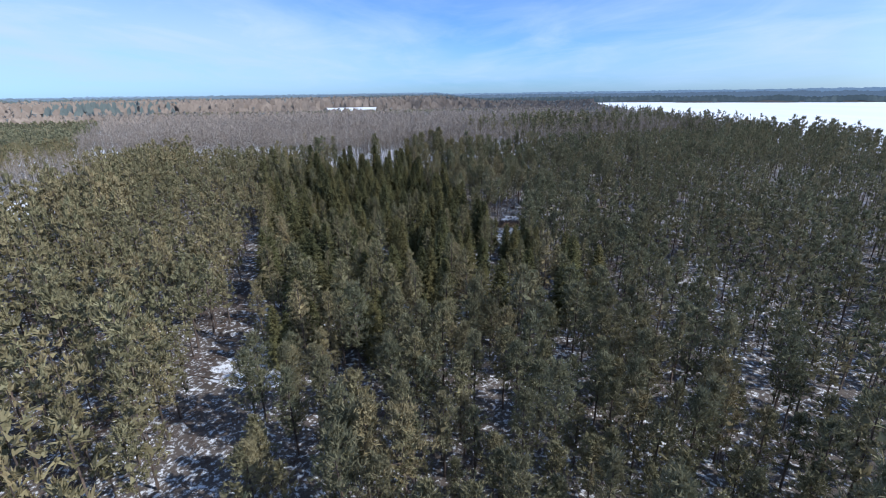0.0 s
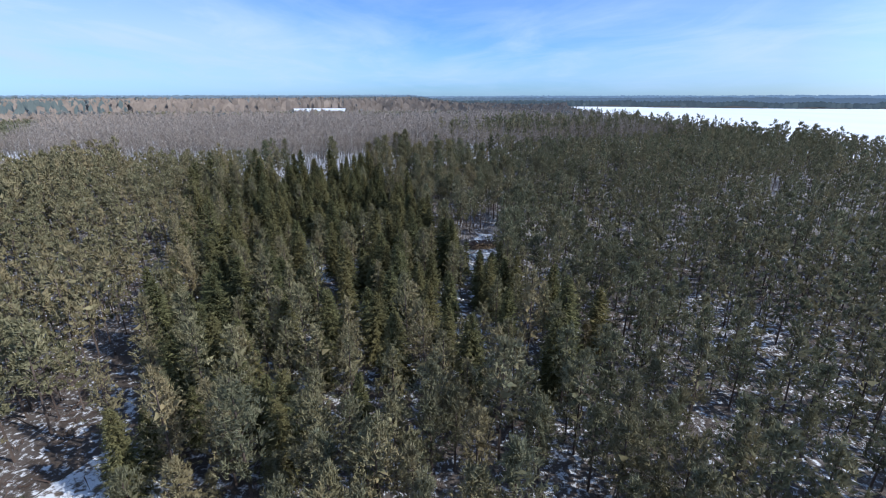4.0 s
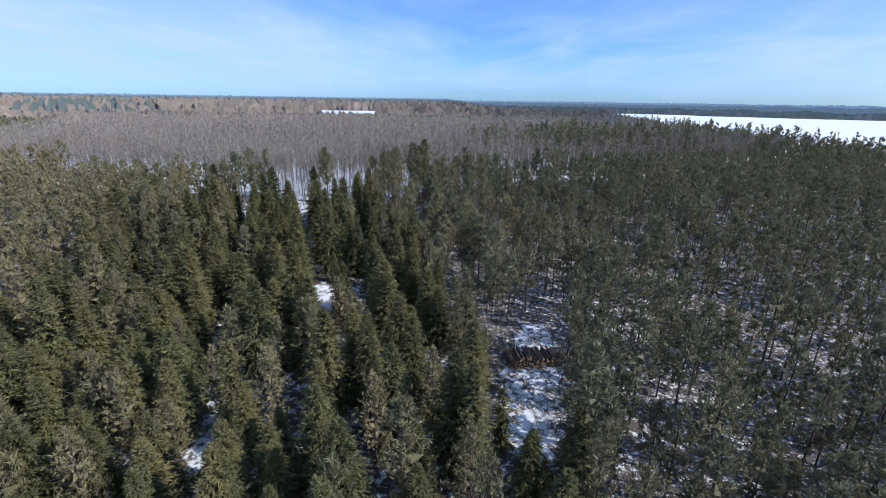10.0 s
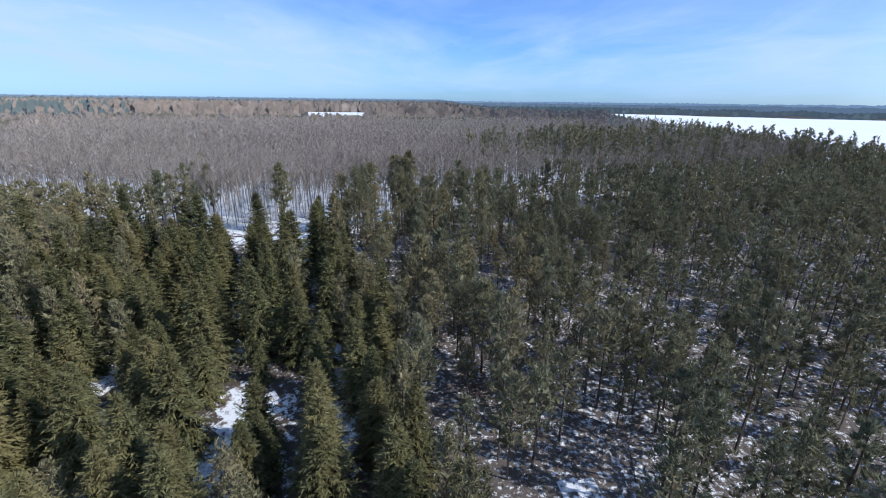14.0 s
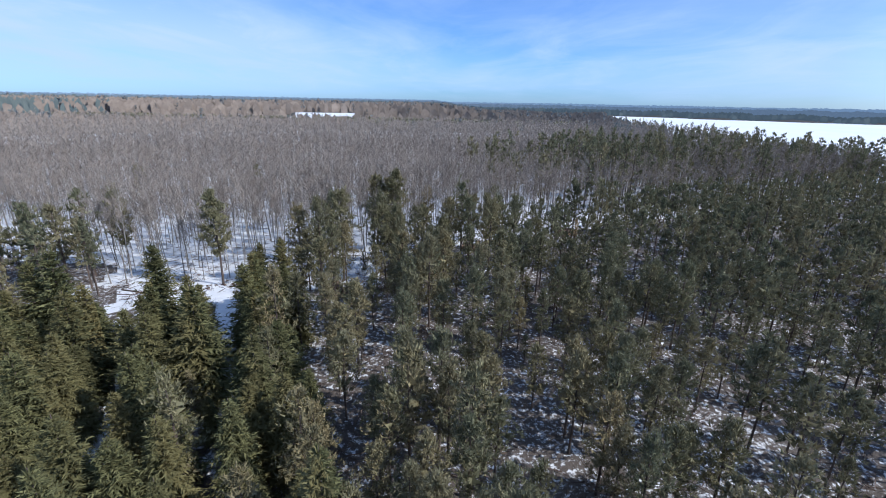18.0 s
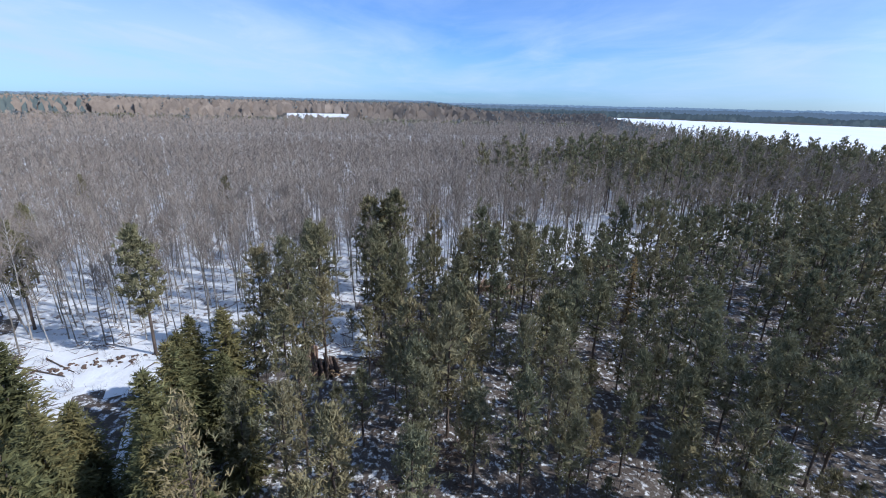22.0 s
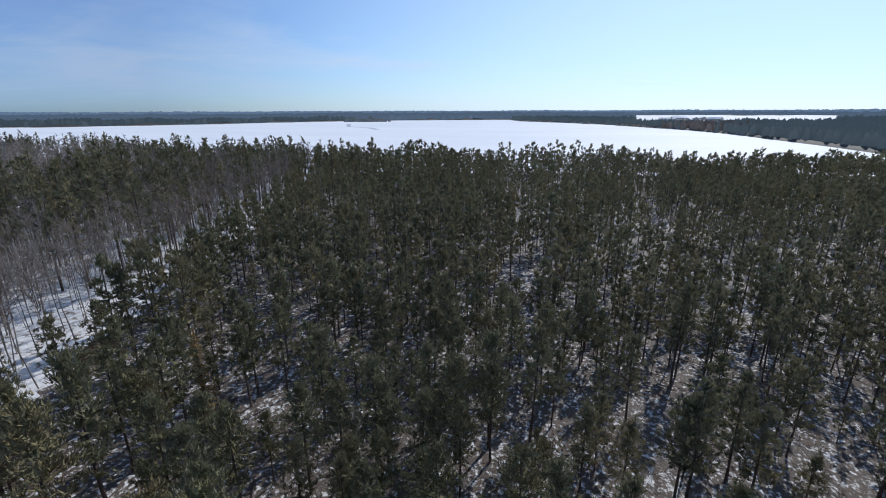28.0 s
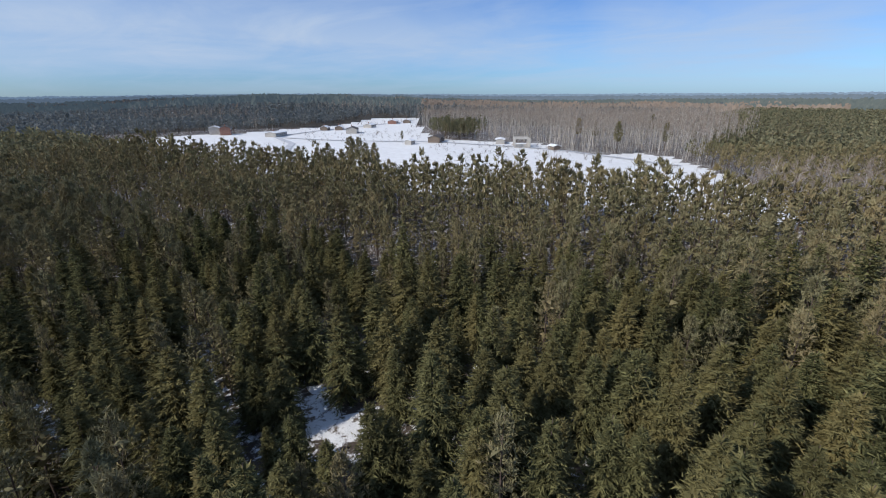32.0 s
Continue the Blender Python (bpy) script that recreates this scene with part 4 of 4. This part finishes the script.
# ---- small growth and waste wood on the forest floor ----
def scrub_shape(h, stems, spread_):
    s = Shape()
    a = rng.random(stems) * 6.28
    way = np.column_stack((np.cos(a) * spread_, np.sin(a) * spread_, np.ones(stems))) + rng.normal(0, 0.25, (stems, 3))
    root = np.column_stack((rng.normal(0, 0.25, stems), rng.normal(0, 0.25, stems), np.zeros(stems)))
    s.add(blades(root, way, h * rng.uniform(0.5, 1.1, stems), np.full(stems, 0.018), rng.normal(0, 1, (stems, 3))), 0)
    t = stems * 2
    at = np.repeat(root, 2, 0) + np.repeat(way, 2, 0) * (h * rng.uniform(0.3, 0.7, t))[:, None]
    s.add(blades(at, np.repeat(way, 2, 0) + rng.normal(0, 0.6, (t, 3)), h * rng.uniform(0.2, 0.5, t), np.full(t, 0.012), rng.normal(0, 1, (t, 3))), 0)
    return s.done()


def slash_shape(sticks, r):
    """A heap of cut branches lying about."""
    s = Shape()
    at = np.column_stack((rng.normal(0, r, sticks), rng.normal(0, r, sticks), rng.uniform(0.05, 0.4, sticks)))
    way = np.column_stack((rng.normal(0, 1, sticks), rng.normal(0, 1, sticks), rng.normal(0, 0.12, sticks)))
    s.add(blades(at, way, rng.uniform(0.6, 2.2, sticks), rng.uniform(0.02, 0.05, sticks), rng.normal(0, 1, (sticks, 3))), 0)
    return s.done()


x, y = spread(-110, 130, 15, 190, 2.6, 0.6)
u, v = uv(x, y)
ok = (off_line(x, y) < 75) & (u < edge_u(v) + 2) & (v > -57) & ~((v < 33) & (v > -9) & (u > 55) & (u < 160))
joined("underbrush", [scrub_shape(rng.uniform(0.8, 1.7), 16, 0.5) for _ in range(6)], x[ok], y[ok], rng.uniform(0.6, 1.3, ok.sum()), [SCRUB], "leafless brown brush under the pines", "brush")
x, y = spread(-80, 110, 15, 185, 4.5, 0.6)
u, v = uv(x, y)
ok = (off_line(x, y) < 80) & (u < edge_u(v) + 6) & (v > -57) & ~((v < 33) & (v > -9) & (u > 60) & (u < 158))
joined("cut_branches", [slash_shape(34, 0.9) for _ in range(5)], x[ok], y[ok], rng.uniform(0.6, 1.6, ok.sum()), [SCRUB], "heaps of cut branches lying on the snow", "branches")
for heap_u, heap_v, heap_size in ((93.5, 41.8, 1.9), (85.5, 43.5, 1.6), (83, 41.5, 1.2), (92.0, 46.0, 1.5), (131, 102, 1.3), (152, 60, 1.2), (146, 47, 1.3), (160, 44, 1.1)):
    heap_x, heap_y = (float(a) for a in xy(heap_u, heap_v))
    v_, f_, m_ = slash_shape(150, heap_size)
    v_[:, 2] += 0.35 * heap_size * np.exp(-(v_[:, 0] ** 2 + v_[:, 1] ** 2) / heap_size ** 2)
    heap = obj("brush_pile", v_, f_, [SCRUB], None, "stuff", "dark heap of cut branches lying on snow", "brush pile")
    heap.matrix_basis = pose(heap_x, heap_y, float(ground_z(heap_x, heap_y)) - 0.15)
x, y = spread(-60, 90, 165, 260, 5.0, 0.5)
u, v = uv(x, y)
ok = u > edge_u(v) + 3
joined("saplings", [scrub_shape(rng.uniform(1.2, 2.6), 9, 0.25) for _ in range(5)], x[ok], y[ok], rng.uniform(0.6, 1.3, ok.sum()), [SCRUB], "thin leafless saplings under the aspens", "brush")

# dark clods thrown up along the edge of the open snow
clod_v, clod_f, clod_n = [], [], 0
for k in range(150):
    t = rng.random()
    cx_, cy_ = np.interp(t, (0, 0.35, 1), (-32.0, -23.0, -10.0)) + rng.normal(0, 0.5), np.interp(t, (0, 0.35, 1), (163.5, 166.5, 169.5)) + rng.normal(0, 0.5)
    size = rng.uniform(0.06, 0.26)
    ring = np.column_stack((np.cos(np.arange(5) * 1.257), np.sin(np.arange(5) * 1.257), np.zeros(5))) * size * rng.uniform(0.7, 1.3, (5, 1))
    lump = np.concatenate((ring, ring * 0.7 + (0, 0, size * 0.7), ((0, 0, size),))) + (cx_, cy_, float(ground_z(cx_, cy_)))
    q = np.arange(5)
    clod_v.append(lump)
    clod_f.append(np.concatenate((np.stack((q, (q + 1) % 5, q + 5), -1), np.stack(((q + 1) % 5, (q + 1) % 5 + 5, q + 5), -1), np.stack((q + 5, (q + 1) % 5 + 5, np.full(5, 10)), -1))) + clod_n)
    clod_n += 11
obj("earth_clods", np.concatenate(clod_v), np.concatenate(clod_f), [SCRUB], None, "stuff", "dark frozen clods strewn along the snow bank", "clods")

# ---- built things ----
def part(name, bm, mat, parent=None, label=""):
    me = bpy.data.meshes.new(name)
    bm.to_mesh(me)
    bm.free()
    me.materials.append(mat)
    ob = new(name, me)
    if parent is not None:
        ob.parent = parent
    if label:
        tagged(ob, label)
    return ob


def box(sx, sy, sz, at=(0, 0, 0), bevel=0.0, bm=None):
    """A box standing on at, with its edges taken off."""
    bm = bm or bmesh.new()
    made = bmesh.ops.create_cube(bm, size=1.0, matrix=Matrix.Translation((at[0], at[1], at[2] + sz / 2)) @ Matrix.Diagonal((sx, sy, sz, 1)))
    if bevel:
        edges = {e for v in made["verts"] for e in v.link_edges}
        bmesh.ops.bevel(bm, geom=list(edges), offset=bevel, segments=1, affect="EDGES")
    return bm


def gable(length, width, rise, z, over=0.4, thick=0.18):
    """A pitched roof shell with eaves."""
    bm = bmesh.new()
    hl, hw = length / 2 + over, width / 2 + over
    drop = rise * over / (width / 2)
    ring = [(-hw, z - drop), (0, z + rise), (hw, z - drop), (hw, z - drop + thick), (0, z + rise + thick * 1.2), (-hw, z - drop + thick)]
    a = [bm.verts.new((-hl, y, h)) for y, h in ring]
    b = [bm.verts.new((hl, y, h)) for y, h in ring]
    for k in range(6):
        bm.faces.new((a[k], a[(k + 1) % 6], b[(k + 1) % 6], b[k]))
    bm.faces.new(a[::-1])
    bm.faces.new(b)
    return bm


def house_walls(length, width, height, rise):
    bm = bmesh.new()
    hl, hw = length / 2, width / 2
    ring = [(-hw, 0), (hw, 0), (hw, height), (0, height + rise), (-hw, height)] if rise else [(-hw, 0), (hw, 0), (hw, height), (-hw, height)]
    a = [bm.verts.new((-hl, y, z)) for y, z in ring]
    b = [bm.verts.new((hl, y, z)) for y, z in ring]
    for k in range(len(ring)):
        bm.faces.new((a[k], b[k], b[(k + 1) % len(ring)], a[(k + 1) % len(ring)]))
    bm.faces.new(a)
    bm.faces.new(b[::-1])
    bmesh.ops.recalc_face_normals(bm, faces=bm.faces[:])
    return bm


def house(name, label, x, y, turn, length, width, height, rise, wall, roof, storeys=1, columns=4, chimney=True):
    top = tagged(new(name), label, "house", "houses in the snowfield")
    top.matrix_basis = pose(x, y, float(ground_z(x, y)) - 0.1, 0, 0, turn)
    part("wall", house_walls(length, width, height, rise), wall, top)
    if rise:
        part("roof", gable(length, width, rise, height + 0.03), roof, top)
    else:
        part("roof", box(length + 0.5, width + 0.5, 0.3, (0, 0, height + 0.01), 0.05), roof, top)
    if chimney:
        part("chimney", box(0.6, 0.6, 1.3 + rise * 0.5, (length * 0.22, 0.0, height + rise * 0.6), 0.03), BRICK, top)
    level = height / storeys
    for side in (-1, 1):
        for s in range(storeys):
            for c in range(columns):
                wx = (c + 0.5) / columns * length - length / 2
                if s == 0 and c == columns // 2 and side < 0:
                    part("door", box(1.0, 0.09, 2.05, (wx, side * (width / 2 + 0.02), 0.12), 0.01), BOARDS, top)
                    continue
                win = part("window", box(1.15, 0.09, 1.3, (wx, side * (width / 2 + 0.015), s * level + 0.9), 0.015), FRAME_PAINT, top)
                part("pane", box(0.95, 0.05, 1.1, (wx, side * (width / 2 + 0.05), s * level + 1.0)), DARK_GLASS, win)
    return top


def frame_building(x, y, turn, length, width, height, bays):
    """An unfinished building: a row of posts under beams, open to the sky."""
    top = tagged(new("unfinished_building", None), "unfinished pale concrete frame with open bays in snow", "building")
    top.matrix_basis = pose(x, y, float(ground_z(x, y)) - 0.1, 0, 0, turn)
    part("slab", box(length + 1, width + 1, 0.35, (0, 0, 0), 0.03), CONCRETE, top)
    for side in (-1, 1):
        for k in range(bays + 1):
            part("post", box(0.35, 0.35, height, (k / bays * length - length / 2, side * width / 2, 0.35), 0.03), CONCRETE, top)
        part("beam", box(length + 0.4, 0.42, 0.45, (0, side * width / 2, height + 0.352), 0.03), CONCRETE, top)
    for k in range(0, bays + 1, 2):
        part("cross_beam", box(0.34, width - 0.44, 0.34, (k / bays * length - length / 2, 0, height + 0.40), 0.03), CONCRETE, top)
    part("rear_wall", box(length - 0.4, 0.2, height * 0.55, (0, width / 2 - 0.32, 0.354), 0.02), CONCRETE, top)


house("brick_house", "two-storey red brick house with a dark roof", -128, -200, 62, 9.5, 7, 5.0, 1.2, BRICK, ROOF_DARK, 2, 5)
house("brick_house_wing", "pale rendered two-storey wing beside a brick house", -123.5, -208.5, 62, 6.5, 7, 4.8, 1.2, RENDERED, ROOF_SNOW, 2, 3, False)
house("low_house", "long low grey house with a snow-covered roof", -148, -164, 36, 17, 8, 2.7, 0.7, RENDERED, ROOF_SNOW, 1, 6)
house("wooden_house", "brown wooden house with a snowy gabled roof", -203, -187, 40, 8, 6, 2.5, 1.2, BOARDS, ROOF_SNOW, 1, 4)
house("wooden_house", "dark wooden house with a snowy gabled roof", -212, -180, 48, 8, 6, 2.5, 1.2, BOARDS, ROOF_SNOW, 1, 4)
house("village_house", "pale house with a snow-covered gabled roof", -247, -184, 30, 12, 7, 2.6, 1.0, RENDERED, ROOF_SNOW, 1, 5)
house("village_house", "long red-brown house at the snowfield's far edge", -291, -203, 40, 16, 8, 2.8, 1.2, BRICK, ROOF_SNOW, 1, 6)
house("village_house", "small brown house at the snowfield's far edge", -303, -196, 40, 9, 7, 2.6, 1.2, BOARDS, ROOF_SNOW, 1, 3)
house("barn", "weathered brown plank barn with a low roof", -190, -47, 30, 13, 7, 2.8, 1.2, BOARDS, ROOF_DARK, 1, 2, False)
house("shed", "small grey shed in the snow", -171, -50, 20, 5, 4, 2.3, 0.6, RENDERED, ROOF_SNOW, 1, 1, False)
house("low_house", "low pale building beside bare birches", -211, -15, 35, 10, 5, 2.4, 0.5, RENDERED, ROOF_SNOW, 1, 4, False)
house("wooden_house", "yellowish house behind old pines", -199, -144, 45, 10, 8, 3.4, 1.6, RENDERED, ROOF_DARK, 1, 4)
house("shed", "brown shed near the leafless wood", -205, 24, 60, 6, 4, 2.2, 0.6, BOARDS, ROOF_SNOW, 1, 2, False)
frame_building(-206, 3, 39, 15, 8, 3.9, 9)
for k in range(9):
    far_az, far_d = -98 - k * 0.62, 1330 + 40 * (k % 4)
    hx, hy = HUB[0] + math.sin(radians(-far_az)) * far_d, HUB[1] + math.cos(radians(-far_az)) * far_d
    house("far_house", "far pale house in the settlement beyond the lake", hx, hy, 90 + 17 * k, 22 + 5 * (k % 3), 13, 5, 3.5, RENDERED, ROOF_SNOW, 1, 4, False)
for k in range(8):
    far_az, far_d = -152 - k * 1.5, 1270 + 60 * (k % 3)
    hx, hy = HUB[0] + math.sin(radians(-far_az)) * far_d, HUB[1] + math.cos(radians(-far_az)) * far_d
    house("far_house", "far pale house at the southern horizon", hx, hy, 40 + 31 * k, 26 + 6 * (k % 3), 14, 12, 5, RENDERED, ROOF_SNOW, 2, 4, False)


def drum(r1, r2, depth, at, segments=16):
    bm = bmesh.new()
    bmesh.ops.create_cone(bm, cap_ends=True, segments=segments, radius1=r1, radius2=r2, depth=depth, matrix=Matrix.Translation((at[0], at[1], at[2] + depth / 2)))
    return bm


# water tower on the southern horizon
wx, wy = HUB[0] + math.sin(radians(149.4)) * 1500, HUB[1] + math.cos(radians(149.4)) * 1500
tower = tagged(new("water_tower"), "far pale water tower with a rounded tank", "tower")
tower.matrix_basis = pose(wx, wy, float(ground_z(wx, wy)))
part("shaft", drum(2.6, 2.2, 26, (0, 0, 0)), CONCRETE, tower)
part("tank", drum(3.0, 6.0, 5, (0, 0, 26.01)), CONCRETE, tower)
part("tank_roof", drum(6.0, 1.0, 2.5, (0, 0, 31.02)), ROOF_SNOW, tower)


def log_mesh(length, radius, bark_mat=LOG_BARK):
    bm = bmesh.new()
    bmesh.ops.create_cone(bm, cap_ends=True, segments=9, radius1=radius, radius2=radius * 0.88, depth=length, matrix=Matrix.Rotation(radians(90), 4, "X"))
    me = bpy.data.meshes.new("log")
    for f in bm.faces:
        f.material_index = 1 if len(f.verts) > 4 else 0
    bm.to_mesh(me)
    bm.free()
    me.materials.append(bark_mat)
    me.materials.append(CUT_WOOD)
    return me


LOGS = [log_mesh(2.5, r) for r in (0.085, 0.105, 0.125, 0.095)]


def log_pile(x, y, turn, across, layers, logs=None):
    top = tagged(new("log_pile"), "stack of logs lying in a snowy clearing, shade put into dark bark" if logs else "stack of cut pine logs lying on the snow", "log pile", "stacked logs")
    top.matrix_basis = pose(x, y, float(ground_z(x, y)), 0, 0, turn)
    pick = random.Random(int(x * 7 + y))
    logs = logs or LOGS
    for layer in range(layers):
        for k in range(across - layer // 2):
            if layer > 1 and pick.random() < 0.12 * layer:
                continue
            ob = new("log", logs[pick.randrange(4)])
            ob.parent = top
            ob.matrix_basis = pose((k - (across - layer // 2) / 2 + 0.5 * (layer % 2)) * 0.235 + pick.uniform(-0.02, 0.02), pick.uniform(-0.25, 0.25), 0.11 + layer * 0.195, pick.uniform(-2, 2), 0, pick.uniform(-3, 3))
    return top


# Logs lying in shade; the shade is put into their darker bark.
SHADED_LOGS = [log_mesh(2.5, r, SCRUB) for r in (0.09, 0.11, 0.13, 0.10)]
log_pile(17.4, 101.0, 8, 26, 6, SHADED_LOGS)
log_pile(-4.6, 163.4, 20, 16, 5, SHADED_LOGS)
log_pile(15.4, 183.4, -20, 20, 9)
log_pile(7.3, 171.8, -15, 6, 3)
log_pile(34.6, 194.4, 25, 14, 6)
log_pile(-6.2, 166.2, 15, 7, 3)


def fallen_trunk(x, y, turn, length, radius, lift=0.0):
    bm = bmesh.new()
    bmesh.ops.create_cone(bm, cap_ends=True, segments=8, radius1=radius, radius2=radius * 0.45, depth=length, matrix=Matrix.Rotation(radians(90), 4, "X"))
    ob = part("fallen_trunk", bm, PINE_BARK)
    tagged(ob, "bare fallen pine trunk lying on the snow", "log", "fallen trunks")
    ob.matrix_basis = pose(x, y, float(ground_z(x, y)) + radius * 0.8 + lift, 0, 0, turn)


scatter = random.Random(5)
for k in range(60):
    u_, v_ = scatter.uniform(25, 168), scatter.choice((scatter.uniform(34, 110), scatter.uniform(34, 110), scatter.uniform(-55, -10)))
    fx_, fy_ = xy(u_, v_)
    fallen_trunk(float(fx_), float(fy_), scatter.uniform(0, 360), scatter.uniform(3, 7), scatter.uniform(0.06, 0.11))
fallen_trunk(11.5, 76, 70, 4, 0.12)
fallen_trunk(-31.5, 164.0, 75, 7, 0.11)
fallen_trunk(-30.0, 165.0, 62, 5, 0.08)
fallen_trunk(-33.5, 163.4, 85, 4, 0.07)

# sawn timber and a yellow loader arm in a gap between the spruces
timber = tagged(new("timber_stack"), "stack of pale sawn boards between dark spruces", "timber")
timber.matrix_basis = pose(-33.2, 112.6, float(ground_z(-33.2, 112.6)), 0, 0, 12)
part("bearer", box(0.12, 1.3, 0.14, (-0.8, 0, 0), 0.01), BOARDS, timber)
part("bearer", box(0.12, 1.3, 0.14, (0.8, 0, 0), 0.01), BOARDS, timber)
for row in range(7):
    for k in range(6):
        part("board", box(2.5, 0.19, 0.13, (0.05 * ((row * 3 + k) % 4) - 0.08, (k - 2.5) * 0.205, 0.145 + row * 0.142), 0.008), CUT_WOOD, timber)
loader = tagged(new("log_loader"), "small yellow loader arm on a post among spruces", "loader")
loader.matrix_basis = pose(-31.0, 110.0, float(ground_z(-31.0, 110.0)), 0, 0, 40)
part("base", box(1.1, 0.8, 0.35, (0, 0, 0), 0.05), ROOF_DARK, loader)
part("post", box(0.24, 0.24, 1.7, (0, 0, 0.352), 0.03), YELLOW, loader)
boom = part("boom", box(1.9, 0.2, 0.22, (0.85, 0, -0.11), 0.03), YELLOW, loader)
boom.matrix_basis = pose(0, 0, 2.0, 0, -28, 0)
tip = part("tip_arm", box(0.16, 0.16, 1.1, (0, 0, -1.1), 0.03), YELLOW, loader)
tip.matrix_basis = pose(1.55, 0, 2.84, 0, -20, 0)

# small spruces in the clearing, and one small conifer whose needles have turned tan
for small_x, small_y, small_h in ((12.2, 88.3, 6.2), (14.6, 83.0, 4.0), (20.5, 93.0, 3.6), (7.5, 69.5, 3.8)):
    little = standing("young_spruce", spruce_shape(small_h, small_h * 0.27, 16, 8, 6, 6), [PINE_BARK, SPRUCE], ("trunk", "crown"), "small dark young spruce in a snowy clearing", "tree", "young spruces")
    little.matrix_basis = pose(small_x, small_y, float(ground_z(small_x, small_y)) - 0.05)
dead = standing("dead_spruce", spruce_shape(8.6, 1.1, 24, 7, 6, 6), [PINE_BARK, TAN_NEEDLES], ("trunk", "crown"), "small dead conifer with tan needles", "tree", "")
dead.matrix_basis = pose(30.3, 175.2, float(ground_z(30.3, 175.2)) - 0.05)


# tracks over the snowfield and marks on the lake ice
def ribbon(name, points, width, lift, label, mat, category, level=None):
    pts = np.array(points, float)
    t = np.linspace(0, len(pts) - 1, 12 * (len(pts) - 1) + 1)
    x, y = np.interp(t, range(len(pts)), pts[:, 0]), np.interp(t, range(len(pts)), pts[:, 1])
    dx, dy = np.gradient(x), np.gradient(y)
    n = np.hypot(dx, dy)
    ox, oy = -dy / n * width / 2, dx / n * width / 2
    z = (ground_z(x, y) if level is None else np.full(len(x), level)) + lift
    vv = np.concatenate((np.stack((x + ox, y + oy, z), -1), np.stack((x - ox, y - oy, z), -1)))
    k, q_ = len(x), np.arange(len(x) - 1)
    return obj(name, vv, np.stack((q_, q_ + k, q_ + k + 1, q_ + 1), -1), [mat], None, "structure", label, category)


ribbon("track_1", [(-95, -60), (-130, -110), (-145, -160), (-190, -185), (-330, -215)], 4, 0.25, "packed snow track to the houses", TRACK, "track")
ribbon("track_2", [(-145, -150), (-165, -90), (-190, -40), (-205, 20), (-190, 90)], 3, 0.25, "packed snow track across the field", TRACK, "track")
ribbon("ice_track", [(1000, 700), (820, 600), (770, 530), (700, 480)], 9, 0.05, "grey track on the lake ice", TRACK, "track", LAKE_LEVEL)
x, y = spread(-330, -90, -235, 110, 5.0, 0.34)
ok = in_village(x, y) & (np.sin(x * 0.06) + np.sin(y * 0.05 + 1) > 0.0)
joined("field_brush", [scrub_shape(rng.uniform(0.9, 2.2), 14, 0.5) for _ in range(5)], x[ok], y[ok], rng.uniform(0.7, 1.8, ok.sum()), [SCRUB], "dry brush and weeds in the snowfield", "brush")
# a low wooded island near the far shore
x, y = spread(1130, 1330, 700, 830, 9.0)
az, d = bearing(x, y)
ok = (az < -60.5) & (az > -66) & (d > 1330) & (d < 1370)
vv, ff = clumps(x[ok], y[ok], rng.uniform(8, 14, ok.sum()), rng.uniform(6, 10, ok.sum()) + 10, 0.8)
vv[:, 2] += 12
obj("wooded_island", vv, ff, [HAZY_NEEDLES], None, "stuff", "low wooded island in the frozen lake", "woods")
